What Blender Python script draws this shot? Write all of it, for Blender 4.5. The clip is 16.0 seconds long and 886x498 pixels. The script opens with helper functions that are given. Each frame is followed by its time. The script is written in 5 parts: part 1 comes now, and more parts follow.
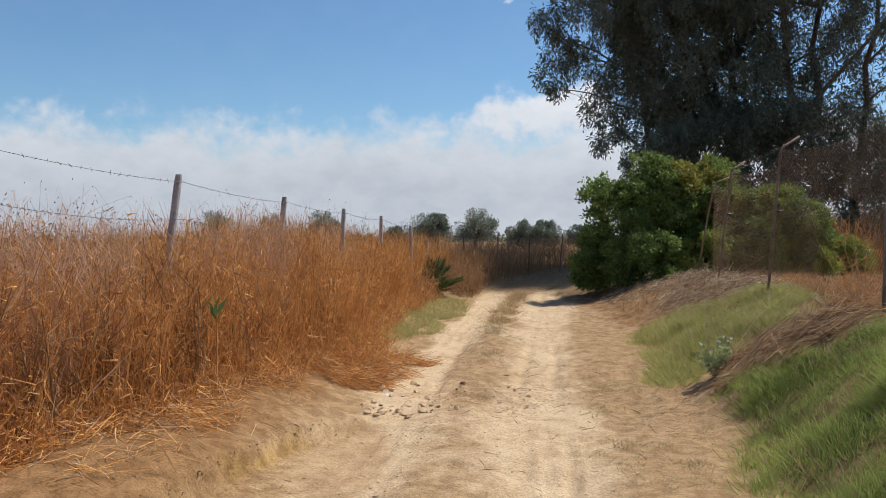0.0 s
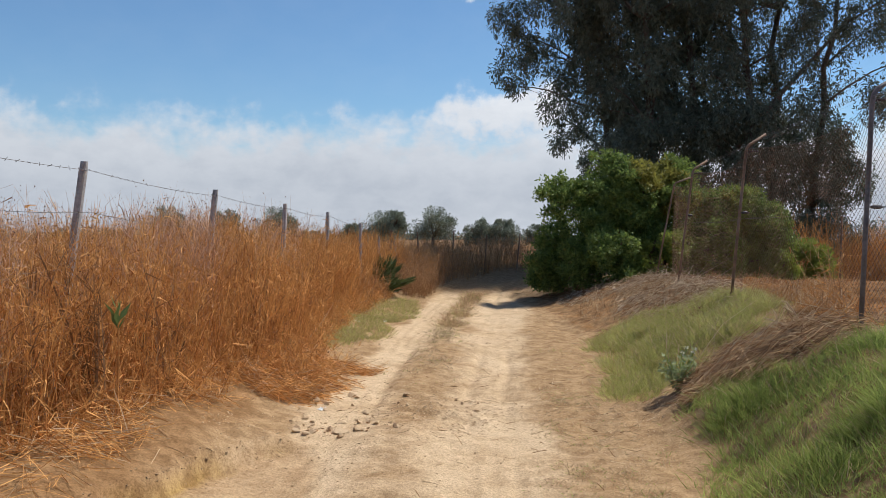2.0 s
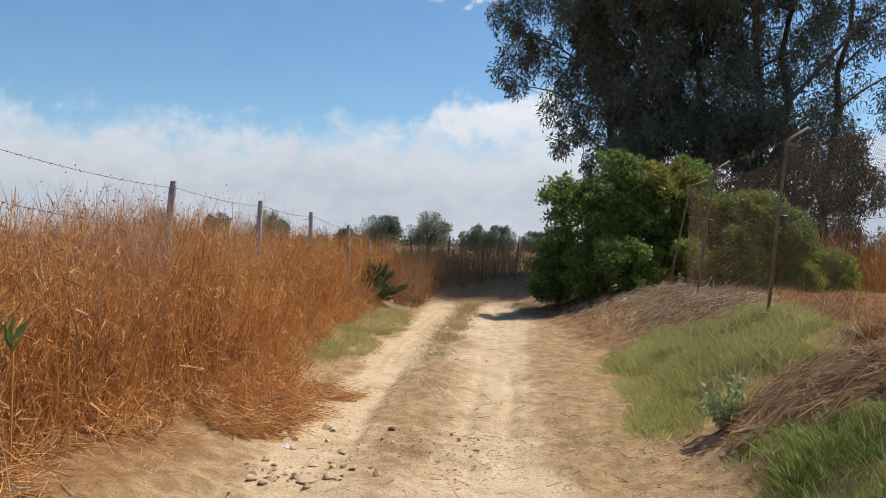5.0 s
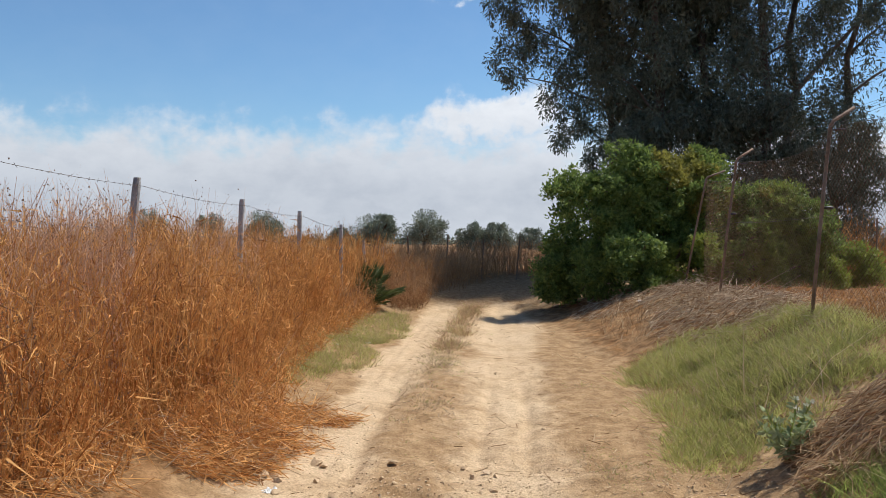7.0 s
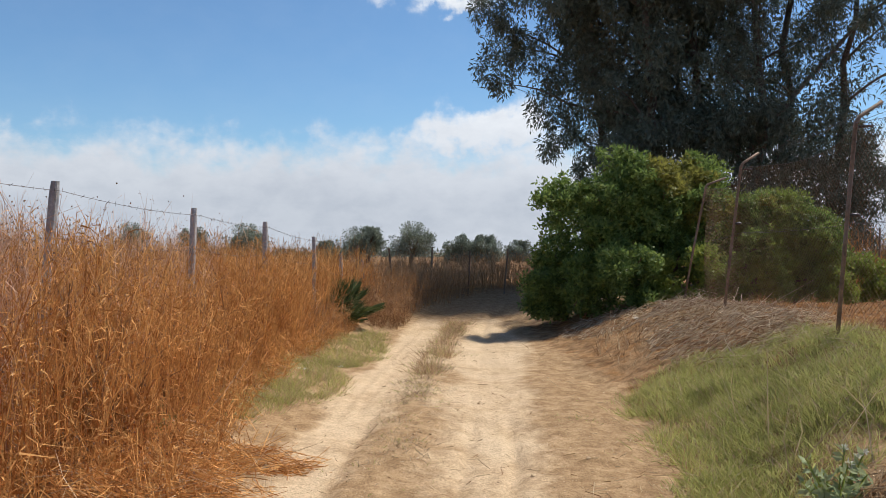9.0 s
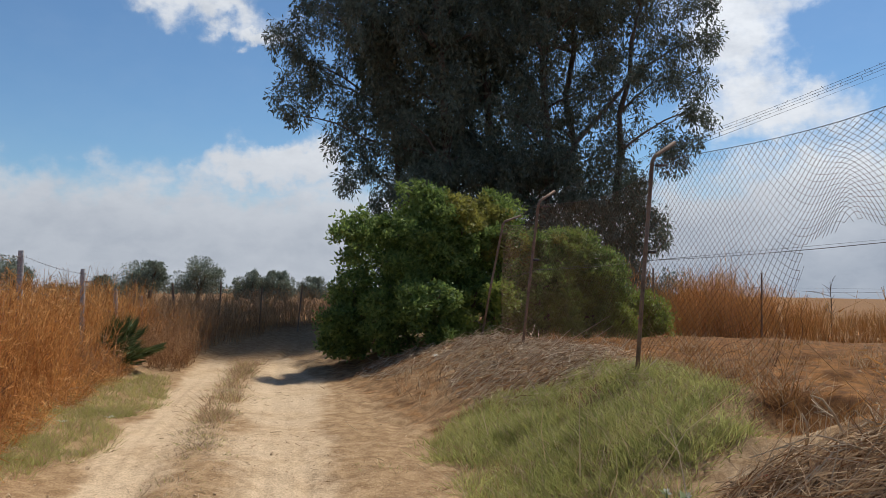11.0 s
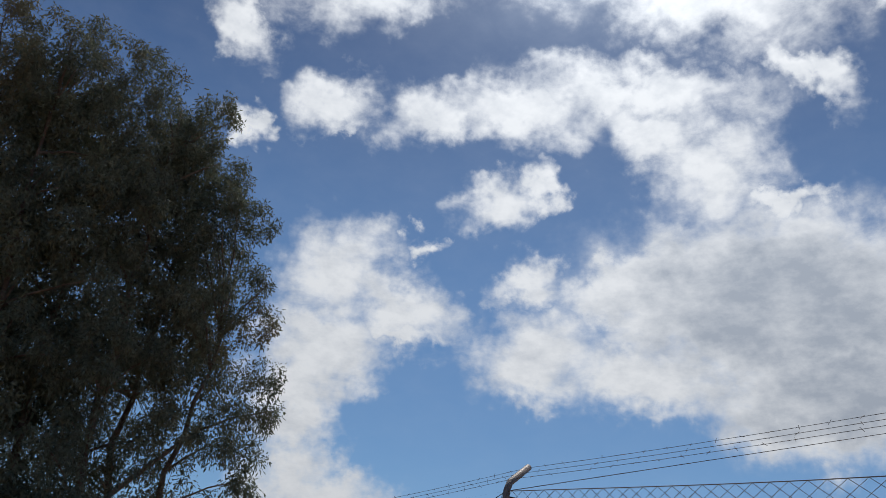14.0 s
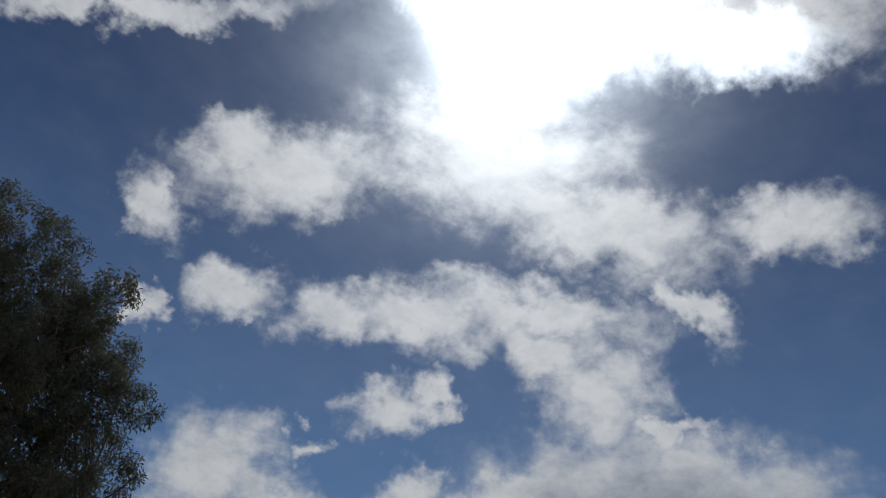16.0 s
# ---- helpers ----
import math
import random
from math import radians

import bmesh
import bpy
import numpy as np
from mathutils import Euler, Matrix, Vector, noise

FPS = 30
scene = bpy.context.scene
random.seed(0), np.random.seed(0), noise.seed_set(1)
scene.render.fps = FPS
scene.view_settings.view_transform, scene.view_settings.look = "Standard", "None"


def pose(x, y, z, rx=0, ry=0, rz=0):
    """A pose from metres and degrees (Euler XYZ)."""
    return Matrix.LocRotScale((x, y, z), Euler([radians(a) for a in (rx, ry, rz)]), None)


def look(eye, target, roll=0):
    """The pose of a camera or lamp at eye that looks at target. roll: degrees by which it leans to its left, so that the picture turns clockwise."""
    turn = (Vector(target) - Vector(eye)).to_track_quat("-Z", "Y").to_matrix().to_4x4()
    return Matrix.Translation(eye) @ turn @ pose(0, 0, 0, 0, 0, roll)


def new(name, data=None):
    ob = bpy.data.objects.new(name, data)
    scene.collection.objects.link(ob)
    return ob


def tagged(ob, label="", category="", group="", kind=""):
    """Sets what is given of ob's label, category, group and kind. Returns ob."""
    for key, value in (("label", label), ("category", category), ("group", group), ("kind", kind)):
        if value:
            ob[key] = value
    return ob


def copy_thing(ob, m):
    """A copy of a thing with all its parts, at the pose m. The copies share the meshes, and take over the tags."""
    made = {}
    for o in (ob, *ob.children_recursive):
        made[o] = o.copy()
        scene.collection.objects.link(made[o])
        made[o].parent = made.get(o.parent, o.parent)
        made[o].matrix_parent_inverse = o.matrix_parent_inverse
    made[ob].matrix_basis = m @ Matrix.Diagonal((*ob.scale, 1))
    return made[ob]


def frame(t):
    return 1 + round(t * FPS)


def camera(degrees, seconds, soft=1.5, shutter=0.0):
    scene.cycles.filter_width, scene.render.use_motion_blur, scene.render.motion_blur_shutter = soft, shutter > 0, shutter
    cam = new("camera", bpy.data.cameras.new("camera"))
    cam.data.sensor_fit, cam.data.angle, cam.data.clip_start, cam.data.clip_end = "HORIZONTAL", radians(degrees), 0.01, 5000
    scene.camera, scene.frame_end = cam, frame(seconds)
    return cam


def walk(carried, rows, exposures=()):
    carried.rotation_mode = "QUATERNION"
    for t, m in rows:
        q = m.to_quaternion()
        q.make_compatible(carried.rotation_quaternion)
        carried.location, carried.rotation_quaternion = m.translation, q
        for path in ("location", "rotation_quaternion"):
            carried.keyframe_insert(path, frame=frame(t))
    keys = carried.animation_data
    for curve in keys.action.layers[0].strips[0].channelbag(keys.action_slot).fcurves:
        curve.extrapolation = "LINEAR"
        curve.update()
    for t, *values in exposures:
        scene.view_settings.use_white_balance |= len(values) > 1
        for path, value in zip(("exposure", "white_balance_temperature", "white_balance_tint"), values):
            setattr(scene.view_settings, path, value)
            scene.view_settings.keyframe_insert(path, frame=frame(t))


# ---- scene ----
cam = camera(56.81, 16.0, soft=0.6)
# seconds, place, then yaw, pitch and roll in degrees
PATH_A = [
    (0.0, 0.0, 0.0, 1.65, 10.87, -1.81, -0.14), (0.5, 0.025, 0.152, 1.634, 10.68, -1.93, -0.37),
    (1.0, 0.026, 0.341, 1.644, 9.44, -1.98, -0.09), (1.5, 0.011, 0.52, 1.641, 8.49, -1.93, 0.26),
    (2.0, 0.019, 0.728, 1.646, 8.02, -1.93, 0.59), (2.5, 0.003, 0.942, 1.645, 8.07, -1.6, 1.06),
    (3.0, -0.068, 1.148, 1.63, 8.11, -1.62, 1.5), (3.5, -0.125, 1.32, 1.639, 8.14, -1.35, 1.62),
    (4.0, -0.129, 1.545, 1.612, 7.98, -1.4, 1.67), (6.5, -0.321, 2.701, 1.578, 7.35, -1.54, 0.7),
    (7.0, -0.368, 2.956, 1.592, 7.34, -1.62, 0.44), (7.5, -0.341, 3.21, 1.584, 7.02, -1.72, 0.01),
    (8.0, -0.332, 3.469, 1.607, 6.72, -1.55, 0.33),
]
PATH_B = [
    (9.6, -0.415, 4.18, 1.55, 6.5, -0.15, 0.2),
    (10.3, -0.447, 4.423, 1.527, 4.57, 0.75, 0.12), (10.5, -0.435, 4.467, 1.535, 0.83, 1.13, -0.04),
    (11.0, -0.441, 4.482, 1.548, -7.78, 1.99, 0.76), (11.5, -0.38, 4.498, 1.574, -14.45, 4.37, 1.08),
    (12.0, -0.328, 4.455, 1.616, -16.39, 6.83, 1.57), (12.5, -0.323, 4.437, 1.629, -17.82, 10.98, 2.58),
    (13.0, -0.35, 4.412, 1.657, -24.08, 15.05, 4.44), (13.5, -0.473, 4.309, 1.682, -32.12, 21.75, 5.76),
    (14.0, -0.544, 4.229, 1.695, -36.74, 28.36, 5.96), (14.5, -0.566, 4.218, 1.694, -39.04, 33.95, 6.04),
    (15.0, -0.566, 4.249, 1.689, -40.8, 37.36, 6.85), (15.5, -0.581, 4.299, 1.685, -42.67, 39.94, 7.15),
    (16.0, -0.687, 4.321, 1.687, -43.46, 43.29, 7.77),
]
walk(cam, [(t, pose(x, y, z, 90 + pitch, 0, yaw) @ pose(0, 0, 0, 0, 0, roll)) for t, x, y, z, yaw, pitch, roll in PATH_A + PATH_B],
     exposures=[(0.0, 0.17, 6400, 10), (8.0, 0.27, 6400, 10), (10.5, 0.16, 6350, 10), (12.0, -0.45, 6450, 10), (13.0, -0.25, 6600, 10),
                (14.0, -0.38, 6500, 10), (14.5, -0.76, 6380, 10), (15.2, -0.88, 6380, 10), (16.0, -1.0, 6500, 10)])

# ---------------------------------------------------------------- light
SUN_AZ, SUN_EL = radians(48.5), radians(58.0)
SUN = Vector((math.sin(SUN_AZ) * math.cos(SUN_EL), math.cos(SUN_AZ) * math.cos(SUN_EL), math.sin(SUN_EL)))
sun_data = bpy.data.lights.new("sun", "SUN")
sun_data.energy, sun_data.angle, sun_data.color = 3.6, radians(4.0), (1.0, 0.94, 0.85)
sun = new("sun", sun_data)
sun.matrix_world = look(SUN * 60, (0, 0, 0))

# clouds: azimuth, height above the horizon, half width, half height (degrees), turn
CLOUD_NEAR_TREE = [
    (28.9, 26.2, 4.1, 3.3, -176), (34.0, 24.1, 4.5, 2.4, 164), (28.4, 19.5, 4.1, 2.7, -174), (27.9, 15.6, 2.9, 2.2, -176),
    (28.3, 11.6, 3.4, 2.5, -177), (34.7, 28.6, 1.5, 0.9, -175), (26.1, 37.1, 3.9, 1.8, -172), (34.3, 37.8, 4.3, 2.2, -159),
    (42.7, 38.2, 5.9, 2.3, 174), (51.9, 39.4, 10.7, 2.2, 176), (57.9, 34.3, 4.7, 3.5, 174), (53.2, 36.5, 4.8, 2.3, 153),
    (65.5, 39.5, 3.9, 1.4, 140), (40.8, 31.7, 3.4, 1.8, -167), (44.4, 33.0, 1.6, 1.6, 165), (63.0, 31.4, 2.3, 1.0, -178)]
CLOUD_HIGH = [
    (43.8, 26.5, 3.0, 1.6, -178), (61.7, 24.7, 11.7, 5.4, 175), (51.6, 26.6, 5.4, 2.3, -159), (44.5, 21.5, 4.6, 2.9, -177),
    (51.4, 20.2, 6.6, 2.3, 171), (65.2, 18.8, 7.4, 3.8, 178), (28.7, 46.4, 10.3, 3.0, -165), (17.2, 40.6, 3.1, 1.6, 152),
    (22.0, 46.1, 3.7, 2.3, -173), (47.8, 49.9, 13.5, 4.2, 179), (57.9, 45.5, 11.7, 3.1, 168), (75.3, 43.6, 6.4, 2.1, 174),
    (19.5, 34.5, 1.7, 0.9, 163), (6.0, 50.5, 16.0, 1.3, -159), (72.4, 60.9, 27.5, 5.3, 165)]
CLOUD_LOW = [
    (29.5, 10.9, 4.9, 1.9, 179), (28.0, 21.1, 4.3, 2.6, 175), (27.2, 17.4, 3.5, 3.0, 172), (34.3, 5.9, 10.5, 3.4, -175),
    (43.9, 20.3, 3.9, 2.0, 169), (42.2, 6.5, 5.1, 3.2, -169), (34.5, 22.4, 4.1, 0.9, 174), (-9.0, 19.0, 3.6, 2.1, 153),
    (-5.6, 7.2, 2.5, 1.5, -174), (-1.4, 7.6, 2.6, 1.7, -175), (-11.4, 18.9, 2.7, 2.0, -162), (-2.0, 7.2, 4.4, 1.6, 178),
    (-4.6, 7.4, 2.3, 1.3, 150), (-3.6, 7.8, 2.8, 1.1, -180), (-5.3, 16.0, 1.6, 0.7, -180), (-7.8, 17.7, 4.0, 1.4, 166)]


# lens flare beside the sun, painted into the sky as bright streaks
LENS_FLARE = [(60.0, 58.5, 13.0, 3.6, 4), (75.0, 55.5, 9.0, 2.4, 170), (45.0, 60.0, 12.0, 2.4, 175)]


class Nodes:
    """Short hand for a node tree."""

    def __init__(self, tree):
        self.tree = tree
        tree.nodes.clear()

    def add(self, kind, inputs=None, **props):
        n = self.tree.nodes.new(kind)
        for key, value in props.items():
            setattr(n, key, value)
        for key, value in (inputs or {}).items():
            if isinstance(value, bpy.types.NodeSocket):
                self.tree.links.new(value, n.inputs[key])
            else:
                n.inputs[key].default_value = value
        return n

    def math(self, op, a, b=0.0, c=0.0, clamp=False):
        return self.add("ShaderNodeMath", {0: a, 1: b, 2: c}, operation=op, use_clamp=clamp).outputs[0]

    def vec(self, op, a, b=(0, 0, 0)):
        return self.add("ShaderNodeVectorMath", {0: a, 1: b}, operation=op)

    def noise(self, vector, scale, detail=4.0, rough=0.55, distort=0.0):
        return self.add("ShaderNodeTexNoise", {"Vector": vector, "Scale": scale, "Detail": detail, "Roughness": rough, "Distortion": distort})

    def step(self, value, lo, hi, out_lo=0.0, out_hi=1.0):
        return self.add("ShaderNodeMapRange", {"Value": value, "From Min": lo, "From Max": hi, "To Min": out_lo, "To Max": out_hi},
                        interpolation_type="SMOOTHSTEP").outputs[0]

    def mix(self, fac, a, b, blend="MIX"):
        n = self.add("ShaderNodeMix", data_type="RGBA", blend_type=blend)
        for key, value in ((0, fac), (6, a), (7, b)):
            if isinstance(value, bpy.types.NodeSocket):
                self.tree.links.new(value, n.inputs[key])
            else:
                n.inputs[key].default_value = value if key == 0 else (*value, 1.0)
        return n.outputs[2]


def build_sky():
    world = bpy.data.worlds.new("sky")
    scene.world = world
    world.use_nodes = True
    g = Nodes(world.node_tree)
    way = g.add("ShaderNodeTexCoord").outputs["Generated"]
    sky = g.add("ShaderNodeTexSky", sky_type="NISHITA", sun_disc=False, sun_elevation=SUN_EL, sun_rotation=SUN_AZ,
                air_density=1.0, dust_density=0.15, ozone_density=4.5, altitude=50)
    blue = g.vec("SCALE", sky.outputs[0])
    blue.inputs["Scale"].default_value = 0.090
    blue = g.vec("MULTIPLY", blue.outputs[0], (0.83, 0.99, 1.06))
    xyz = g.add("ShaderNodeSeparateXYZ", {0: way})
    darker = g.mix(g.step(xyz.outputs[2], 0.40, 0.82), (1.0, 1.0, 1.0), (0.26, 0.36, 0.50))
    blue = g.vec("MULTIPLY", blue.outputs[0])
    g.tree.links.new(darker, blue.inputs[1])
    az = g.math("MULTIPLY", g.math("ARCTAN2", xyz.outputs[0], xyz.outputs[1]), 5.7296)
    el = g.math("MULTIPLY", g.math("ARCSINE", xyz.outputs[2]), 5.7296)
    spot = g.add("ShaderNodeCombineXYZ", {0: az, 1: el}).outputs[0]
    # billows: the outlines are pushed about at two scales
    big = g.vec("SUBTRACT", g.noise(way, 20.0, 3.0, 0.55).outputs["Color"], (0.5, 0.5, 0.5))
    small = g.vec("SUBTRACT", g.noise(way, 60.0, 5.0, 0.60).outputs["Color"], (0.5, 0.5, 0.5))
    pushed = g.vec("MULTIPLY_ADD", big.outputs[0], (0.66, 0.46, 0.0))
    g.tree.links.new(spot, pushed.inputs[2])
    pushed2 = g.vec("MULTIPLY_ADD", small.outputs[0], (0.26, 0.24, 0.0))
    g.tree.links.new(pushed.outputs[0], pushed2.inputs[2])
    at = pushed2.outputs[0]
    total, heavy = None, None
    for a, e, wide, high, turn in CLOUD_NEAR_TREE + CLOUD_HIGH + CLOUD_LOW:
        m = g.add("ShaderNodeMapping", {"Vector": at, "Location": (a / 10, e / 10, 0), "Rotation": (0, 0, radians(turn)),
                                        "Scale": (wide * 0.152, high * 0.152, 1)}, vector_type="TEXTURE")
        blob = g.add("ShaderNodeTexGradient", {"Vector": m.outputs[0]}, gradient_type="SPHERICAL").outputs["Fac"]
        total = blob if total is None else g.math("SMOOTH_MAX", total, blob, 0.10)
        if high > 3.6 and wide > 7 and e < 30:
            heavy = blob if heavy is None else g.math("MAXIMUM", heavy, blob)
    flare_blobs = None
    for a, e, wide, high, turn in LENS_FLARE:
        m = g.add("ShaderNodeMapping", {"Vector": at, "Location": (a / 10, e / 10, 0), "Rotation": (0, 0, radians(turn)),
                                        "Scale": (wide * 0.145, high * 0.145, 1)}, vector_type="TEXTURE")
        blob = g.add("ShaderNodeTexGradient", {"Vector": m.outputs[0]}, gradient_type="SPHERICAL").outputs["Fac"]
        flare_blobs = blob if flare_blobs is None else g.math("SMOOTH_MAX", flare_blobs, blob, 0.10)
    # the long bank over the horizon
    at_el = g.add("ShaderNodeSeparateXYZ", {0: at}).outputs[1]
    bank = g.math("MULTIPLY", g.math("SUBTRACT", 0.80, at_el), 2.2, clamp=True)
    total = g.math("SMOOTH_MAX", total, bank, 0.10)
    flat = g.vec("MULTIPLY", way, (1.0, 1.0, 1.8)).outputs[0]
    fine = g.noise(flat, 17.0, 9.0, 0.60, 0.2).outputs["Fac"]
    body = g.math("ADD", g.math("ADD", total, g.math("MULTIPLY", heavy, 0.6)), g.math("MULTIPLY", g.math("MULTIPLY", g.math("SUBTRACT", fine, 0.5), 1.05), g.step(total, 0.02, 0.30)))
    cover = g.step(body, 0.0, 0.80)
    thick = g.step(heavy, 0.20, 0.75)
    # near the sun the cloud is lit through
    near = g.vec("DOT_PRODUCT", way, tuple(SUN)).outputs["Value"]
    glow = g.math("POWER", g.math("MAXIMUM", near, 0.0), 26.0)
    wide_glow = g.math("POWER", g.math("MAXIMUM", near, 0.0), 3.0)
    core = g.math("MULTIPLY", g.math("POWER", g.math("MAXIMUM", near, 0.0), 800.0), 22.0)
    veil = g.math("MULTIPLY", g.math("POWER", g.math("MAXIMUM", near, 0.0), 95.0), g.math("ADD", 0.5, g.math("MULTIPLY", fine, 2.8)))
    veil = g.math("ADD", veil, g.math("MULTIPLY", g.math("POWER", g.math("MAXIMUM", near, 0.0), 14.0), 0.10))
    # the lens flare streaks, added as plain brightness over sky and cloud
    veil = g.math("ADD", veil, g.math("MULTIPLY", g.step(flare_blobs, 0.05, 0.75), 2.2))
    relief = g.noise(flat, 22.0, 7.0, 0.62).outputs["Fac"]
    rough = g.step(el, 0.5, 1.6, 0.55, 1.5)
    rough = g.math("MULTIPLY", rough, g.math("SUBTRACT", 1.0, g.math("MULTIPLY", thick, 0.4)))
    core_grey = g.math("MULTIPLY", thick, g.math("ADD", 0.40, g.math("MULTIPLY", relief, 0.75)))
    shade = g.math("ADD", core_grey, g.math("MULTIPLY", g.math("SUBTRACT", relief, 0.42), rough), clamp=True)
    low = g.step(el, 0.15, 0.95, 0.50, 0.0)
    patchy = g.noise(flat, 6.0, 4.0, 0.55).outputs["Fac"]
    heavier = g.math("MULTIPLY", g.step(az, 1.0, 3.2), g.step(el, 0.05, 0.85, 0.30, 0.0))
    low = g.math("ADD", low, heavier)
    low = g.math("MULTIPLY", low, g.math("ADD", 0.35, g.math("MULTIPLY", patchy, 1.4)))
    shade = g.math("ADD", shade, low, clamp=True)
    cloud = g.mix(shade, (0.79, 0.82, 0.86), (0.38, 0.43, 0.51))
    lit = g.vec("SCALE", cloud)
    g.tree.links.new(g.math("ADD", g.math("ADD", 0.84, g.math("MULTIPLY", wide_glow, 0.62)), g.math("MULTIPLY", glow, 0.20)), lit.inputs["Scale"])
    both = g.mix(cover, (0, 0, 0), (0, 0, 0))
    mixer = both.node
    g.tree.links.new(blue.outputs[0], mixer.inputs[6])
    g.tree.links.new(lit.outputs[0], mixer.inputs[7])
    flare = g.math("ADD", g.math("ADD", core, veil), g.math("MULTIPLY", glow, 0.07))
    halo = g.vec("SCALE", (0.86, 0.94, 1.0))
    g.tree.links.new(flare, halo.inputs["Scale"])
    bright = g.vec("ADD", both, halo.outputs[0])
    back = g.add("ShaderNodeBackground", {"Color": bright.outputs[0], "Strength": 1.0})
    out = g.add("ShaderNodeOutputWorld")
    g.tree.links.new(back.outputs[0], out.inputs[0])


build_sky()


# ---------------------------------------------------------------- materials
def material(name, dark, light, scale=6.0, rough=0.8, bump=0.3, bump_scale=40.0, metal=0.0, island=0.0, through_light=0.0, stain=None, objects=0.0, gloss=0.12):
    """A surface of two tones, mottled at two scales; island: how far loose pieces differ; through_light: how much shines through."""
    mat = bpy.data.materials.new(name)
    mat.use_nodes = True
    g = Nodes(mat.node_tree)
    place = g.add("ShaderNodeTexCoord").outputs["Object"]
    tone = g.math("ADD", g.math("MULTIPLY", g.noise(place, scale, 5.0, 0.6).outputs["Fac"], 0.6),
                  g.math("MULTIPLY", g.noise(place, scale * 7.3, 4.0, 0.6).outputs["Fac"], 0.4))
    tone = g.step(tone, 0.3, 0.7)
    if island:
        rnd = g.add("ShaderNodeNewGeometry").outputs["Random Per Island"]
        tone = g.math("ADD", g.math("MULTIPLY", tone, 1 - island), g.math("MULTIPLY", rnd, island))
    if objects:
        rnd = g.add("ShaderNodeObjectInfo").outputs["Random"]
        tone = g.math("ADD", g.math("MULTIPLY", tone, 1 - objects), g.math("MULTIPLY", rnd, objects))
    colour = g.mix(tone, dark, light)
    if stain:
        spots = g.step(g.noise(place, scale * 0.35, 3.0, 0.6).outputs["Fac"], 0.52, 0.68)
        colour = g.mix(spots, (0, 0, 0), stain)
        g.tree.links.new(g.mix(tone, dark, light), colour.node.inputs[6])
    inputs = {"Base Color": colour, "Roughness": rough, "Metallic": metal}
    surf = g.add("ShaderNodeBsdfPrincipled", inputs)
    surf.inputs["Specular IOR Level"].default_value = gloss if through_light else 0.4
    if bump:
        b = g.add("ShaderNodeBump", {"Height": g.noise(place, bump_scale, 5.0, 0.65).outputs["Fac"], "Strength": bump, "Distance": 0.02})
        g.tree.links.new(b.outputs[0], surf.inputs["Normal"])
    end = surf.outputs[0]
    if through_light:
        bright = g.mix(1.0, (1, 1, 1), (1.0, 1.0, 1.0), "MULTIPLY")
        g.tree.links.new(colour, bright.node.inputs[6])
        tr = g.add("ShaderNodeBsdfTranslucent", {"Color": bright})
        end = g.add("ShaderNodeMixShader", {0: through_light, 1: end, 2: tr.outputs[0]}).outputs[0]
    out = g.add("ShaderNodeOutputMaterial")
    g.tree.links.new(end, out.inputs[0])
    return mat


